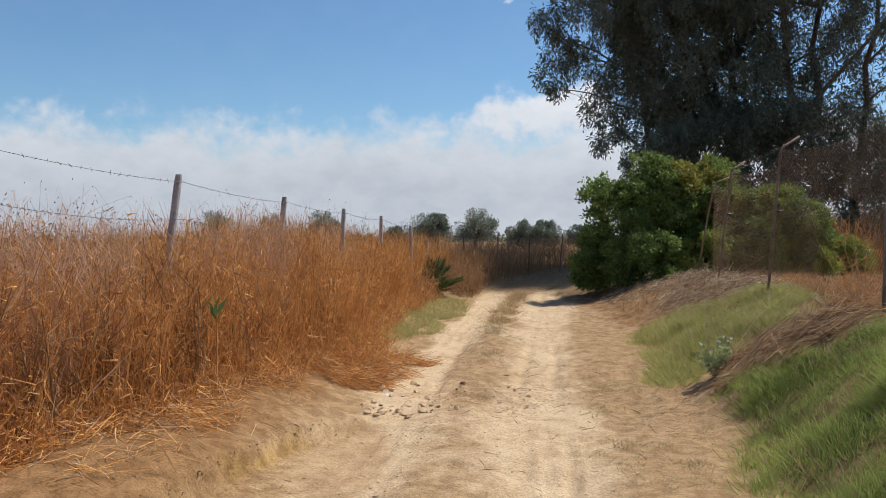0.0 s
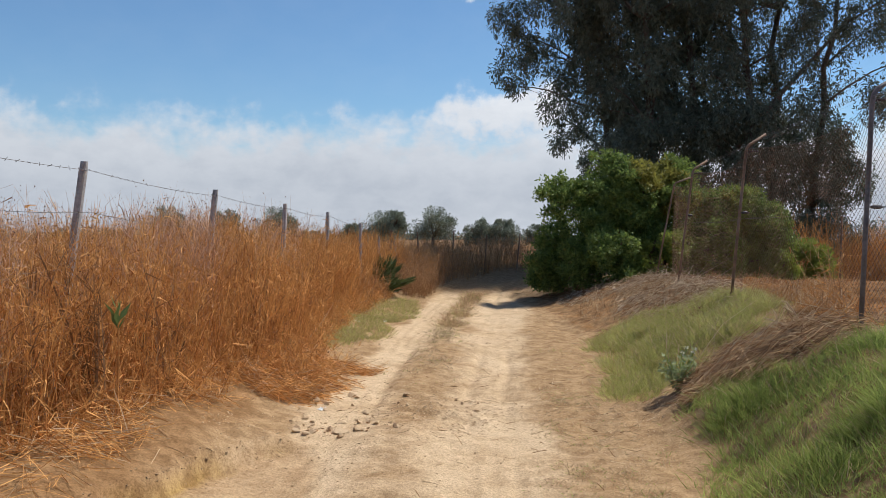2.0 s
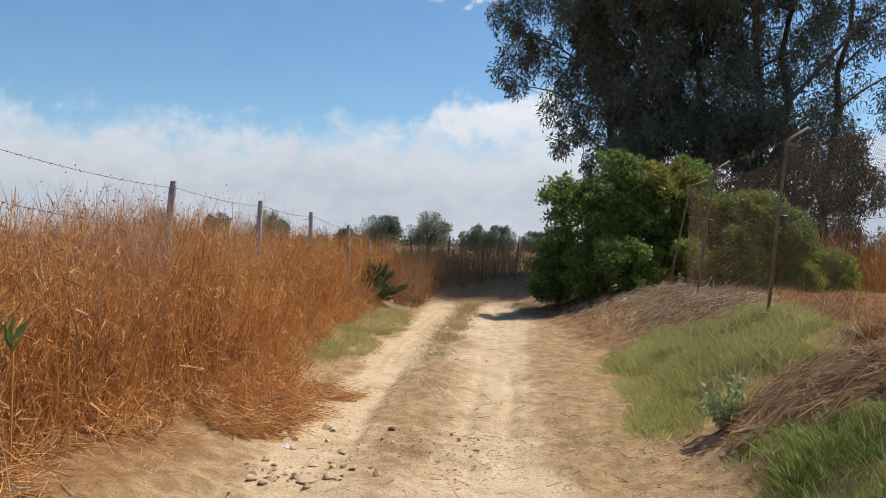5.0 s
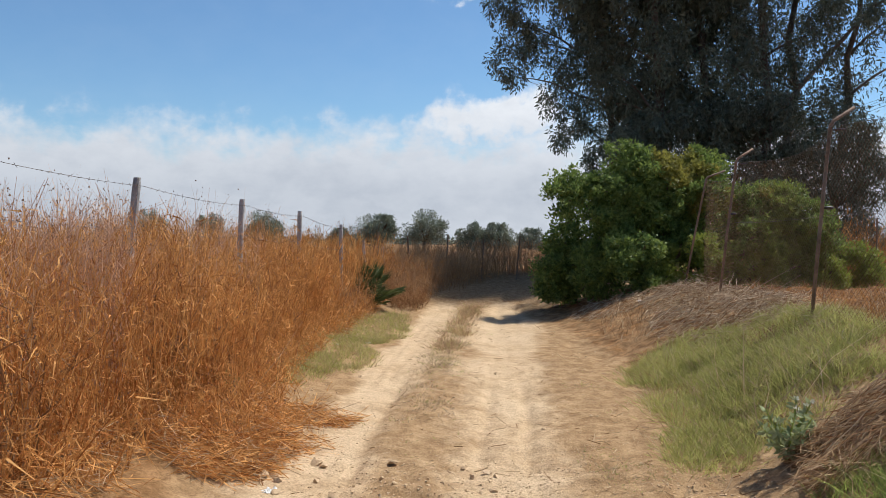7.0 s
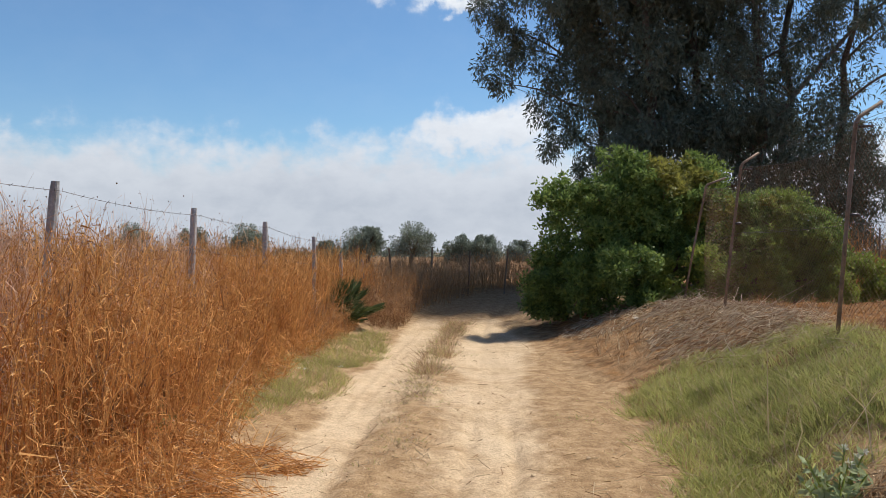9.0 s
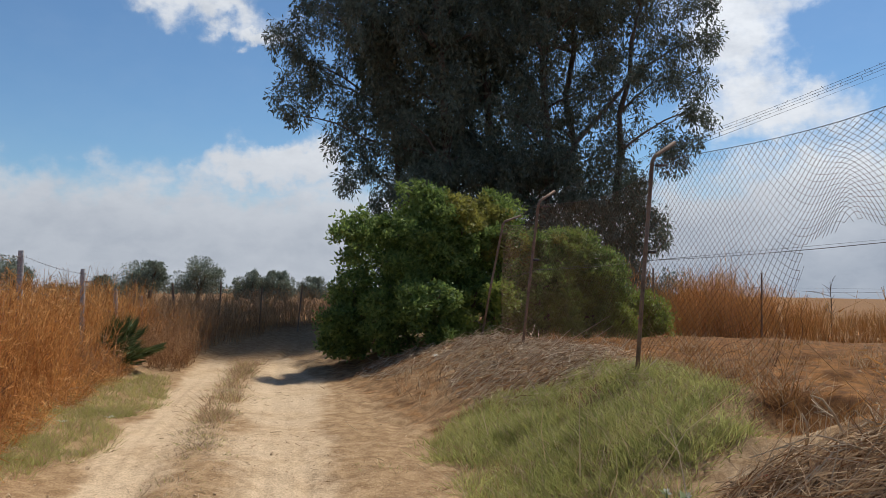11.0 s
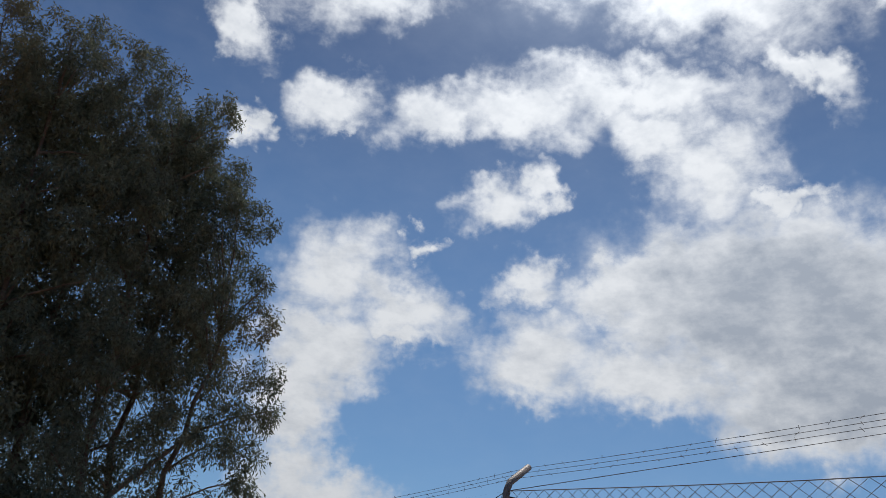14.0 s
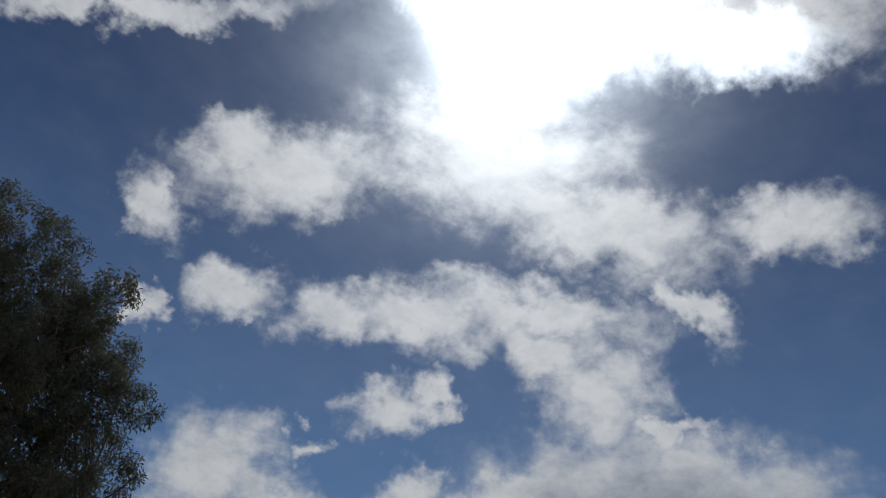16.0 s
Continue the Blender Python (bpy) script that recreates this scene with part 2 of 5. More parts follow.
def ground_material():
    mat = bpy.data.materials.new("earth")
    mat.use_nodes = True
    g = Nodes(mat.node_tree)
    place = g.add("ShaderNodeTexCoord").outputs["Object"]
    zone = g.add("ShaderNodeSeparateXYZ", {0: g.add("ShaderNodeAttribute", attribute_name="soil").outputs["Color"]})
    far = g.add("ShaderNodeAttribute", attribute_name="meadow").outputs["Fac"]
    n1 = g.step(g.noise(place, 0.9, 6.0, 0.6).outputs["Fac"], 0.35, 0.65)
    n2 = g.step(g.noise(place, 7.0, 6.0, 0.65).outputs["Fac"], 0.35, 0.68)
    n3 = g.noise(place, 55.0, 5.0, 0.7).outputs["Fac"]
    sand = g.mix(n1, (0, 0, 0), (0.655, 0.505, 0.335))
    g.tree.links.new(g.mix(n2, (0.50, 0.36, 0.22), (0.66, 0.50, 0.325)), sand.node.inputs[6])
    soil = g.mix(n2, (0.30, 0.19, 0.098), (0.48, 0.33, 0.185))
    red = g.mix(n2, (0.11, 0.048, 0.016), (0.32, 0.150, 0.048))
    clay = g.mix(n2, (0.41, 0.275, 0.155), (0.55, 0.395, 0.24))
    ochre = g.mix(n2, (0.26, 0.15, 0.05), (0.46, 0.30, 0.10))
    dry = g.mix(n2, (0.21, 0.11, 0.045), (0.34, 0.19, 0.085))

    def over(fac, below, above):
        c = g.mix(fac, (0, 0, 0), (0, 0, 0))
        g.tree.links.new(below, c.node.inputs[6])
        g.tree.links.new(above, c.node.inputs[7])
        return c

    def ragged(value):
        return g.step(g.math("ADD", value, g.math("MULTIPLY", g.math("SUBTRACT", g.noise(place, 4.0, 5.0, 0.65).outputs["Fac"], 0.5), 0.9)), 0.22, 0.78)

    colour = over(ragged(zone.outputs[0]), soil, sand)
    colour = over(ragged(zone.outputs[1]), colour, red)
    colour = over(ragged(zone.outputs[2]), colour, clay)
    colour = over(far, colour, dry)
    colour = over(g.add("ShaderNodeAttribute", attribute_name="moss").outputs["Fac"], colour, ochre)
    n4 = g.noise(place, 150.0, 3.0, 0.7).outputs["Fac"]
    speck = g.mix(g.step(g.math("ADD", g.math("MULTIPLY", n3, 0.6), g.math("MULTIPLY", n4, 0.4)), 0.33, 0.60), (0.58, 0.54, 0.50), (1.12, 1.10, 1.07))
    mul = g.mix(1.0, (1, 1, 1), (1, 1, 1), "MULTIPLY")
    g.tree.links.new(colour, mul.node.inputs[6])
    g.tree.links.new(speck, mul.node.inputs[7])
    surf = g.add("ShaderNodeBsdfPrincipled", {"Base Color": mul, "Roughness": 0.95})
    surf.inputs["Specular IOR Level"].default_value = 0.15
    height = g.math("ADD", g.noise(place, 22.0, 7.0, 0.7).outputs["Fac"], g.math("MULTIPLY", n3, 0.4))
    b = g.add("ShaderNodeBump", {"Height": height, "Strength": 0.5, "Distance": 0.035})
    g.tree.links.new(b.outputs[0], surf.inputs["Normal"])
    out = g.add("ShaderNodeOutputMaterial")
    g.tree.links.new(surf.outputs[0], out.inputs[0])
    return mat


EARTH = ground_material()
WEED = material("dry_weed", (0.26, 0.080, 0.018), (0.93, 0.53, 0.195), 2.0, 0.75, 0.0, island=0.75, through_light=0.25)
WEED_PALE = material("pale_straw", (0.40, 0.28, 0.16), (0.74, 0.59, 0.40), 3.0, 0.8, 0.0, island=0.7, through_light=0.3)
STRAW = material("bleached_straw", (0.25, 0.17, 0.10), (0.80, 0.66, 0.48), 3.0, 0.8, 0.0, island=0.85, through_light=0.25)
STRAW_FRESH = material("tan_straw", (0.30, 0.18, 0.095), (0.80, 0.60, 0.38), 3.0, 0.8, 0.0, island=0.8, through_light=0.3)
WEED_DARK = material("brown_weed", (0.17, 0.095, 0.05), (0.38, 0.215, 0.105), 2.0, 0.8, 0.0, island=0.6, through_light=0.15)
WEED_TAN = material("tan_weed", (0.30, 0.175, 0.09), (0.64, 0.41, 0.225), 2.0, 0.8, 0.0, island=0.6, through_light=0.2)
WEED_PINK = material("pinkish_weed", (0.42, 0.24, 0.15), (0.78, 0.55, 0.40), 2.0, 0.8, 0.0, island=0.6, through_light=0.25)
WEED_GOLD = material("golden_grass", (0.25, 0.108, 0.034), (0.60, 0.33, 0.115), 0.8, 0.8, 0.0, island=0.5, through_light=0.2)
SEED = material("seed_head", (0.14, 0.08, 0.05), (0.36, 0.22, 0.13), 5.0, 0.9, 0.0, island=0.5)
GRASS = material("green_grass", (0.14, 0.205, 0.05), (0.55, 0.61, 0.19), 1.6, 0.6, 0.0, island=0.65, through_light=0.6)
GRASS_YELLOW = material("yellowish_grass", (0.20, 0.23, 0.06), (0.68, 0.64, 0.25), 1.6, 0.6, 0.0, island=0.65, through_light=0.55)
GREEN_LEAF = material("bush_leaf", (0.052, 0.105, 0.032), (0.32, 0.41, 0.105), 1.2, 0.5, 0.0, island=0.6, through_light=0.42, stain=(0.27, 0.31, 0.06), gloss=0.3)
EUC_LEAF = material("eucalyptus_leaf", (0.062, 0.080, 0.060), (0.25, 0.285, 0.21), 0.30, 0.65, 0.0, island=0.45, through_light=0.19, stain=(0.19, 0.15, 0.085), gloss=0.06)
YELLOW_LEAF = material("yellowish_bush_leaf", (0.14, 0.15, 0.03), (0.40, 0.37, 0.09), 1.5, 0.5, 0.0, island=0.6, through_light=0.42, gloss=0.3)
OLIVE_LEAF = material("olive_leaf", (0.11, 0.135, 0.10), (0.35, 0.39, 0.29), 0.7, 0.55, 0.0, island=0.5, through_light=0.15)
HERB_DARK = material("deep_green_leaf", (0.08, 0.13, 0.045), (0.20, 0.28, 0.10), 3.0, 0.6, 0.0, island=0.5, through_light=0.3)
PETAL = material("whitish_petal", (0.62, 0.62, 0.50), (0.82, 0.82, 0.72), 8.0, 0.7, 0.0, through_light=0.3)
HERB_LEAF = material("grey_green_leaf", (0.20, 0.26, 0.12), (0.55, 0.60, 0.35), 3.0, 0.6, 0.0, island=0.5, through_light=0.3)
PALM_LEAF = material("palm_leaf", (0.045, 0.07, 0.026), (0.15, 0.185, 0.075), 2.0, 0.5, 0.0, island=0.5, through_light=0.2)
BARK = material("eucalyptus_bark", (0.07, 0.055, 0.042), (0.25, 0.205, 0.165), 1.3, 0.85, 0.5, 18.0)
TWIG = material("twig_bark", (0.09, 0.06, 0.04), (0.22, 0.16, 0.11), 4.0, 0.9, 0.4, 30.0)
POST_WOOD = material("weathered_post", (0.25, 0.24, 0.235), (0.50, 0.48, 0.47), 5.0, 0.85, 0.5, 35.0)
POST_RUST = material("rusted_post", (0.14, 0.095, 0.065), (0.34, 0.235, 0.16), 6.0, 0.75, 0.4, 45.0, metal=0.25, stain=(0.26, 0.20, 0.16))
POST_GREY = material("dull_grey_post", (0.11, 0.10, 0.10), (0.24, 0.22, 0.22), 5.0, 0.65, 0.25, 45.0, metal=0.35, stain=(0.17, 0.10, 0.06))
RUST_WIRE = material("rusty_wire", (0.075, 0.038, 0.022), (0.22, 0.115, 0.062), 3.0, 0.8, 0.0)
WIRE = material("old_wire", (0.08, 0.07, 0.065), (0.23, 0.20, 0.18), 7.0, 0.7, 0.0, metal=0.15)
STONE = material("tan_stone", (0.42, 0.28, 0.155), (0.72, 0.54, 0.35), 9.0, 0.9, 0.3, 50.0, objects=0.35)
STONE_DARK = material("earth_clod", (0.50, 0.35, 0.21), (0.72, 0.55, 0.36), 9.0, 0.95, 0.25, 50.0, objects=0.3)
CLOD_BROWN = material("brown_clod", (0.20, 0.125, 0.065), (0.40, 0.27, 0.15), 9.0, 0.95, 0.25, 50.0)
PLASTIC_RED = material("red_plastic", (0.50, 0.05, 0.04), (0.68, 0.12, 0.10), 12.0, 0.4, 0.2, 30.0)
PLASTIC_WHITE = material("white_plastic", (0.62, 0.62, 0.60), (0.80, 0.80, 0.78), 10.0, 0.45, 0.2, 30.0)
CERAMIC = material("dark_insulator", (0.03, 0.03, 0.03), (0.08, 0.07, 0.07), 10.0, 0.4, 0.1, 40.0)


# ---------------------------------------------------------------- building blocks
rng = np.random.default_rng(7)


def reseed(n):
    """Each thing draws its own numbers, whatever was built before it."""
    global rng
    rng = np.random.default_rng(n)


def smooth(a, b, x):
    k = np.clip((np.asarray(x, float) - a) / (b - a), 0, 1)
    return k * k * (3 - 2 * k)


def lattice(ix, iy):
    v = np.sin(ix * 127.1 + iy * 311.7) * 43758.5453
    return v - np.floor(v)


def value_noise(x, y):
    ix, iy = np.floor(x), np.floor(y)
    fx, fy = x - ix, y - iy
    fx, fy = fx * fx * (3 - 2 * fx), fy * fy * (3 - 2 * fy)
    a, b = lattice(ix, iy), lattice(ix + 1, iy)
    c, d = lattice(ix, iy + 1), lattice(ix + 1, iy + 1)
    return (a + (b - a) * fx) * (1 - fy) + (c + (d - c) * fx) * fy - 0.5


def fbm(x, y, scale, octaves=4):
    total, amp = 0.0, 1.0
    for k in range(octaves):
        total = total + amp * value_noise(x * scale + 17.3 * k, y * scale - 9.1 * k)
        scale, amp = scale * 2.03, amp * 0.5
    return total


def mesh_of(name, verts, faces, mats, which=None, shade=False):
    """A mesh from arrays: faces all triangles or all quads."""
    me = bpy.data.meshes.new(name)
    verts, faces = np.asarray(verts, np.float32), np.asarray(faces, np.int32)
    n, k = faces.shape
    me.vertices.add(len(verts))
    me.vertices.foreach_set("co", verts.ravel())
    me.loops.add(n * k)
    me.loops.foreach_set("vertex_index", faces.ravel())
    me.polygons.add(n)
    me.polygons.foreach_set("loop_start", np.arange(n, dtype=np.int32) * k)
    for m in mats if isinstance(mats, (list, tuple)) else [mats]:
        me.materials.append(m)
    if which is not None:
        me.polygons.foreach_set("material_index", np.asarray(which, np.int32))
    me.polygons.foreach_set("use_smooth", np.full(n, bool(shade)))
    me.update(calc_edges=True)
    me.validate()
    return me


def joined(*pieces):
    """One array of points and one of faces from several."""
    verts, faces, start = [], [], 0
    for v, f in pieces:
        verts.append(np.asarray(v, float).reshape(-1, 3))
        faces.append(np.asarray(f, int) + start)
        start += len(verts[-1])
    return np.concatenate(verts), np.concatenate(faces)


def thing(name, label, category, place=(0, 0, 0), group="", kind=""):
    ob = new(name)
    ob.location = place
    return tagged(ob, label, category, group, kind)


def part(name, me, parent, label="", kind=""):
    ob = new(name, me)
    ob.parent = parent
    return tagged(ob, label, kind=kind)


def unit(v):
    return v / np.maximum(np.linalg.norm(v, axis=-1, keepdims=True), 1e-9)


def sideways(d):
    """A random unit vector square to each row of d."""
    return unit(np.cross(d, rng.normal(size=d.shape)))


def blades(root, way, length, width, droop, segments=3, tip=0.15):
    """Thin curved ribbons from root along way, bent by droop (a vector per blade, added with the square of the way along it)."""
    n = len(root)
    way, length, width = unit(way), np.broadcast_to(length, n)[:, None], np.broadcast_to(width, n)[:, None]
    droop = np.broadcast_to(droop, (n, 3))
    side = sideways(way)
    rings = []
    for k in range(segments + 1):
        s = k / segments
        mid = root + way * length * s + droop * s * s
        w = side * width * 0.5 * (1 - (1 - tip) * s)
        rings += [mid - w, mid + w]
    verts = np.stack(rings, 1)
    base = np.arange(n)[:, None] * (2 * segments + 2)
    faces = np.stack([base + np.array([[2 * k, 2 * k + 1, 2 * k + 3, 2 * k + 2]]) for k in range(segments)], 1)
    return verts.reshape(-1, 3), faces.reshape(-1, 4)


def leaves(root, way, length, width, level=0.0):
    """Flat pointed leaves, slightly folded; level: how far they turn their faces to the sky."""
    n = len(root)
    way, length, width = unit(way), np.broadcast_to(length, n)[:, None], np.broadcast_to(width, n)[:, None]
    side = sideways(way)
    if level:
        side = unit(side * (1 - level) + level * unit(np.cross(way, (0.0, 0.0, 1.0)) + rng.normal(0, 0.05, (n, 3))))
        side = unit(side - way * (side * way).sum(1, keepdims=True))
    up = np.cross(way, side)
    mid = root + way * length * 0.45
    verts = np.stack([root, mid + side * width * 0.5 + up * width * 0.12, root + way * length, mid - side * width * 0.5 + up * width * 0.12], 1)
    return verts.reshape(-1, 3), np.arange(4 * n).reshape(-1, 4)


def puffs(at, r):
    """Small blunt heads or pebbles: uneven six-sided blocks."""
    n = len(at)
    r = np.broadcast_to(r, n)[:, None]
    turn = rng.uniform(0, math.pi, n)
    rings = []
    for z, k in ((-0.7, 0.75), (0.75, 0.6)):
        for q in range(4):
            a = turn + q * math.pi / 2
            w = k * rng.uniform(0.75, 1.25, n)
            rings.append(at + r * np.stack([w * np.cos(a), w * np.sin(a), z * rng.uniform(0.7, 1.2, n)], 1))
    verts = np.stack(rings, 1)
    base = np.arange(n)[:, None, None] * 8
    faces = base + np.array([[3, 2, 1, 0], [4, 5, 6, 7], [0, 1, 5, 4], [1, 2, 6, 5], [2, 3, 7, 6], [3, 0, 4, 7]])
    return verts.reshape(-1, 3), faces.reshape(-1, 4)


def tube(points, radii, sides=6, closed=True):
    points = np.asarray(points, float)
    radii = np.broadcast_to(radii, len(points))
    ahead = unit(np.gradient(points, axis=0))
    first = np.cross(ahead[0], (0, 0, 1) if abs(ahead[0][2]) < 0.9 else (1, 0, 0))
    verts = []
    for p, a, r in zip(points, ahead, radii):
        first = unit(first - a * (first @ a))
        other = np.cross(a, first)
        for k in range(sides):
            th = 2 * math.pi * k / sides
            verts.append(p + r * (math.cos(th) * first + math.sin(th) * other))
    faces = [(i * sides + k, i * sides + (k + 1) % sides, (i + 1) * sides + (k + 1) % sides, (i + 1) * sides + k)
             for i in range(len(points) - 1) for k in range(sides)]
    if closed:
        last = len(points) - 1
        verts += [points[0], points[-1]]
        a, b = len(verts) - 2, len(verts) - 1
        for k in range(0, sides, 2):
            faces.append((a, (k + 2) % sides, k + 1, k))
            faces.append((b, last * sides + k, last * sides + k + 1, last * sides + (k + 2) % sides))
    return np.array(verts), np.array(faces)


def rods(a, b, r, sides=3):
    """Straight thin rods between rows of a and b."""
    n = len(a)
    way = unit(b - a)
    helper = np.where(np.abs(way[:, 2:3]) > 0.9, np.array([[1.0, 0, 0]]), np.array([[0, 0, 1.0]]))
    u = unit(np.cross(way, helper))
    v = np.cross(way, u)
    rings = []
    for end in (a, b):
        for k in range(sides):
            th = 2 * math.pi * k / sides
            rings.append(end + r * (math.cos(th) * u + math.sin(th) * v))
    verts = np.stack(rings, 1).reshape(-1, 3)
    base = np.arange(n)[:, None, None] * 2 * sides
    faces = base + np.array([[k, (k + 1) % sides, sides + (k + 1) % sides, sides + k] for k in range(sides)])
    return verts, faces.reshape(-1, 4)


# ---------------------------------------------------------------- the lie of the land
ROAD = np.array([(-0.45, -30), (-0.5, 5), (-0.8, 9), (-1.15, 13), (-1.65, 17), (-1.95, 20), (-1.6, 22.6), (-0.9, 25.2), (0.6, 26.8), (6, 27.6), (60, 36)])
ROAD_HALF = np.array([1.5, 1.5, 1.55, 1.4, 1.05, 0.95, 0.95, 1.0, 1.1, 1.2, 1.2])
GULLY = np.array([(-2.5, 1.0), (-2.36, 3.6), (-2.29, 4.9), (-2.23, 5.7), (-2.13, 6.2), (-1.86, 6.7)])
STRIP = np.array([(-0.9, -30), (-0.95, 3), (-1.1, 6), (-1.3, 8.4), (-1.38, 9.3), (-1.45, 10.5), (-1.55, 11.8), (-1.62, 13.5), (-1.72, 15), (-1.77, 17.8), (-1.95, 20), (-1.6, 22.6), (-0.9, 25.2), (0.6, 26.8), (6, 27.6)])


def along(line, x, y):
    """Signed distance to a line of points (right is plus) and how far along it, as an index."""
    best, sign, where = np.full(np.shape(x), 1e9), np.ones(np.shape(x)), np.zeros(np.shape(x))
    for k in range(len(line) - 1):
        (ax, ay), (bx, by) = line[k], line[k + 1]
        dx, dy = bx - ax, by - ay
        s = np.clip(((x - ax) * dx + (y - ay) * dy) / (dx * dx + dy * dy), 0, 1)
        px, py = x - ax - s * dx, y - ay - s * dy
        d = np.hypot(px, py)
        hit = d < best
        best, where = np.where(hit, d, best), np.where(hit, k + s, where)
        sign = np.where(hit, np.where(px * dy - py * dx >= 0, 1.0, -1.0), sign)
    return best * sign, where


def survey(x, y):
    """Height of the ground and what it is made of: sand, red soil, clay, meadow (its brown also tints the bend's
    shade), moss.
    """
    x, y = np.asarray(x, float), np.asarray(y, float)
    u, w = along(ROAD, x, y)
    half = np.interp(w, np.arange(len(ROAD)), ROAD_HALF)
    out_left, out_right = -u - half, u - half
    ragged = 0.25 * fbm(x, y, 1.3, 3)
    road = 1 - smooth(-0.25, 0.15, np.maximum(out_left, out_right) + ragged)
    z = 0.045 * fbm(x, y, 0.5, 3)
    near = 1 - smooth(18, 40, np.hypot(x, y - 8))
    # wheel tracks, the strip between them and loose ridges
    v, vw = along(STRIP, x, y)
    v = v + 0.07 * fbm(x, y, 0.7, 2)
    wheel = np.exp(-(np.abs(v + 0.55) / 0.30) ** 2.5) + np.exp(-(np.abs(v - 0.72) / 0.40) ** 2.5)
    z += road * near * (-0.034 * wheel + 0.016 * np.exp(-(v / 0.25) ** 2))
    z += near * 0.05 * fbm(x, y, 3.2, 4) * (0.35 + 0.65 * smooth(0.2, 0.6, np.abs(fbm(x, y, 0.8, 2)) * 2))
    rubble = smooth(0.05, 0.45, fbm(x, y, 0.75, 2) + 0.25 * np.exp(-(((x + 1.2) / 1.0) ** 2 + ((y - 7.7) / 0.9) ** 2)))
    z += near * (0.010 + 0.034 * rubble) * fbm(x, y, 9.0, 2) + 0.05 * smooth(2.6, 4.0, x) * (1 - smooth(30, 45, np.hypot(x, y))) * fbm(x, y, 3.0, 3)
    z += near * 0.05 * fbm(x, y, 5.0, 3) * smooth(-0.2, 0.25, out_right) * smooth(1.6, 0.6, out_right)
    wander = v + 0.05 * fbm(x, y, 0.45, 2)
    z += road * near * 0.011 * np.sin(wander * 42 + 2.0 * fbm(x, y, 0.5, 2)) * np.clip(wheel, 0, 1) * smooth(-0.2, 0.3, fbm(x + 5, y, 0.5, 2))
    z -= near * road * 0.042 * (np.exp(-((wander - 0.85) / 0.045) ** 2) + 0.9 * np.exp(-((wander - 0.50) / 0.05) ** 2) + 0.7 * np.exp(-((wander + 0.36) / 0.06) ** 2)) * smooth(-0.35, 0.25, fbm(x, y, 0.6, 2))
    # the bank on the side of the weeds
    z += smooth(-0.1, 1.1, out_left) * (0.26 + 0.10 * fbm(x, y, 0.9, 3)) * (1 - 0.4 * smooth(8, 16, y))
    # the mound and the field behind the wire mesh
    rise = smooth(0.0, 1.0, (0.15 + out_right + 0.25 * fbm(x, y, 0.8, 3)) / np.interp(y, [6, 12, 16], [1.5, 2.2, 2.6]))
    crest = np.interp(y, [-30, 0, 7, 9, 11, 15, 18, 22, 26, 40], [0.5, 0.5, 0.86, 0.76, 0.77, 0.69, 0.56, 0.38, 0.1, 0.1])
    z += rise * (crest - 0.25 * smooth(3.5, 14, x) + 0.08 * fbm(x, y, 1.1, 3))
    z += 0.07 * np.exp(-(((x - 1.75) / 0.55) ** 2 + ((y - 7.9) / 0.5) ** 2))
    # the washed-out hole by the mesh
    z -= 0.28 * np.exp(-(((x - 2.62) / 0.42) ** 2 + ((y - 9.55) / 0.38) ** 2) ** 2.2) + 0.20 * np.exp(-(((x - 2.05) / 0.5) ** 2 + ((y - 8.95) / 0.5) ** 2) ** 1.3)
    # the gully
    gu, gw = along(GULLY, x, y)
    gu = gu + 0.09 * fbm(x, y, 2.5, 3)
    run = smooth(5.0, 4.5, gw)
    z += run * (0.085 + 0.05 * fbm(x, y, 1.7, 2)) * smooth(0.015, -0.035, gu) * smooth(-1.3, -0.2, gu)
    z -= run * 0.03 * smooth(-0.02, 0.05, gu) * smooth(0.8, 0.1, gu)
    z -= run * 0.022 * np.exp(-((gu - 0.05) / np.where(gu < 0.05, 0.04, 0.10)) ** 2) + 0.02 * np.exp(-(np.abs(x + 1.85 + 0.15 * (y - 6)) / 0.38) ** 2.4 - ((y - 5.7) / 1.1) ** 2)
    far = np.hypot(x, y - 4)
    z = z * (1 - smooth(45, 120, far)) - 0.0170 * np.maximum(0, far - 30)
    clay = np.exp(-(((x + 1.88 + 0.15 * (y - 6)) / 0.36) ** 2 + ((y - 5.6) / 1.15) ** 2) ** 2)
    red = smooth(2.2, 3.0, x + 0.4 * fbm(x, y, 0.7, 2)) * smooth(24.5, 23.0, y - 0.15 * x) * (1 - road)
    red = np.maximum(red, 0.5 * smooth(-0.05, 0.3, out_right) * smooth(1.9, 1.2, out_right) * smooth(9.5, 11.5, y) * smooth(21, 18, y))
    sand = np.maximum(road * np.clip(0.45 + 0.42 * wheel - 0.30 * smooth(0.9, 1.5, v) * smooth(18, 14, y) + 0.45 * fbm(x, y, 0.9, 3) - 0.12 * np.exp(-(v / 0.2) ** 2), 0, 1), 0.10 * smooth(0.9, 0.2, out_left + ragged) * smooth(10, 7.5, y)) * (1 - 0.6 * np.exp(-(np.abs(gu + 0.1) / 0.12) ** 2) * smooth(5.0, 4.2, gw))
    sand = sand * (1 - 0.7 * smooth(18.5, 21.5, y)) * smooth(26.5, 24.5, y)
    sand = np.maximum(sand, 0.42 * np.exp(-((x - 1.9) / 0.7) ** 2 - ((y - 9.2) / 0.6) ** 2))
    meadow = smooth(24.0, 26.5, y - 0.15 * x) * smooth(-1.5, 1.5, np.abs(u) - half - 1) + smooth(-6, -9, x)
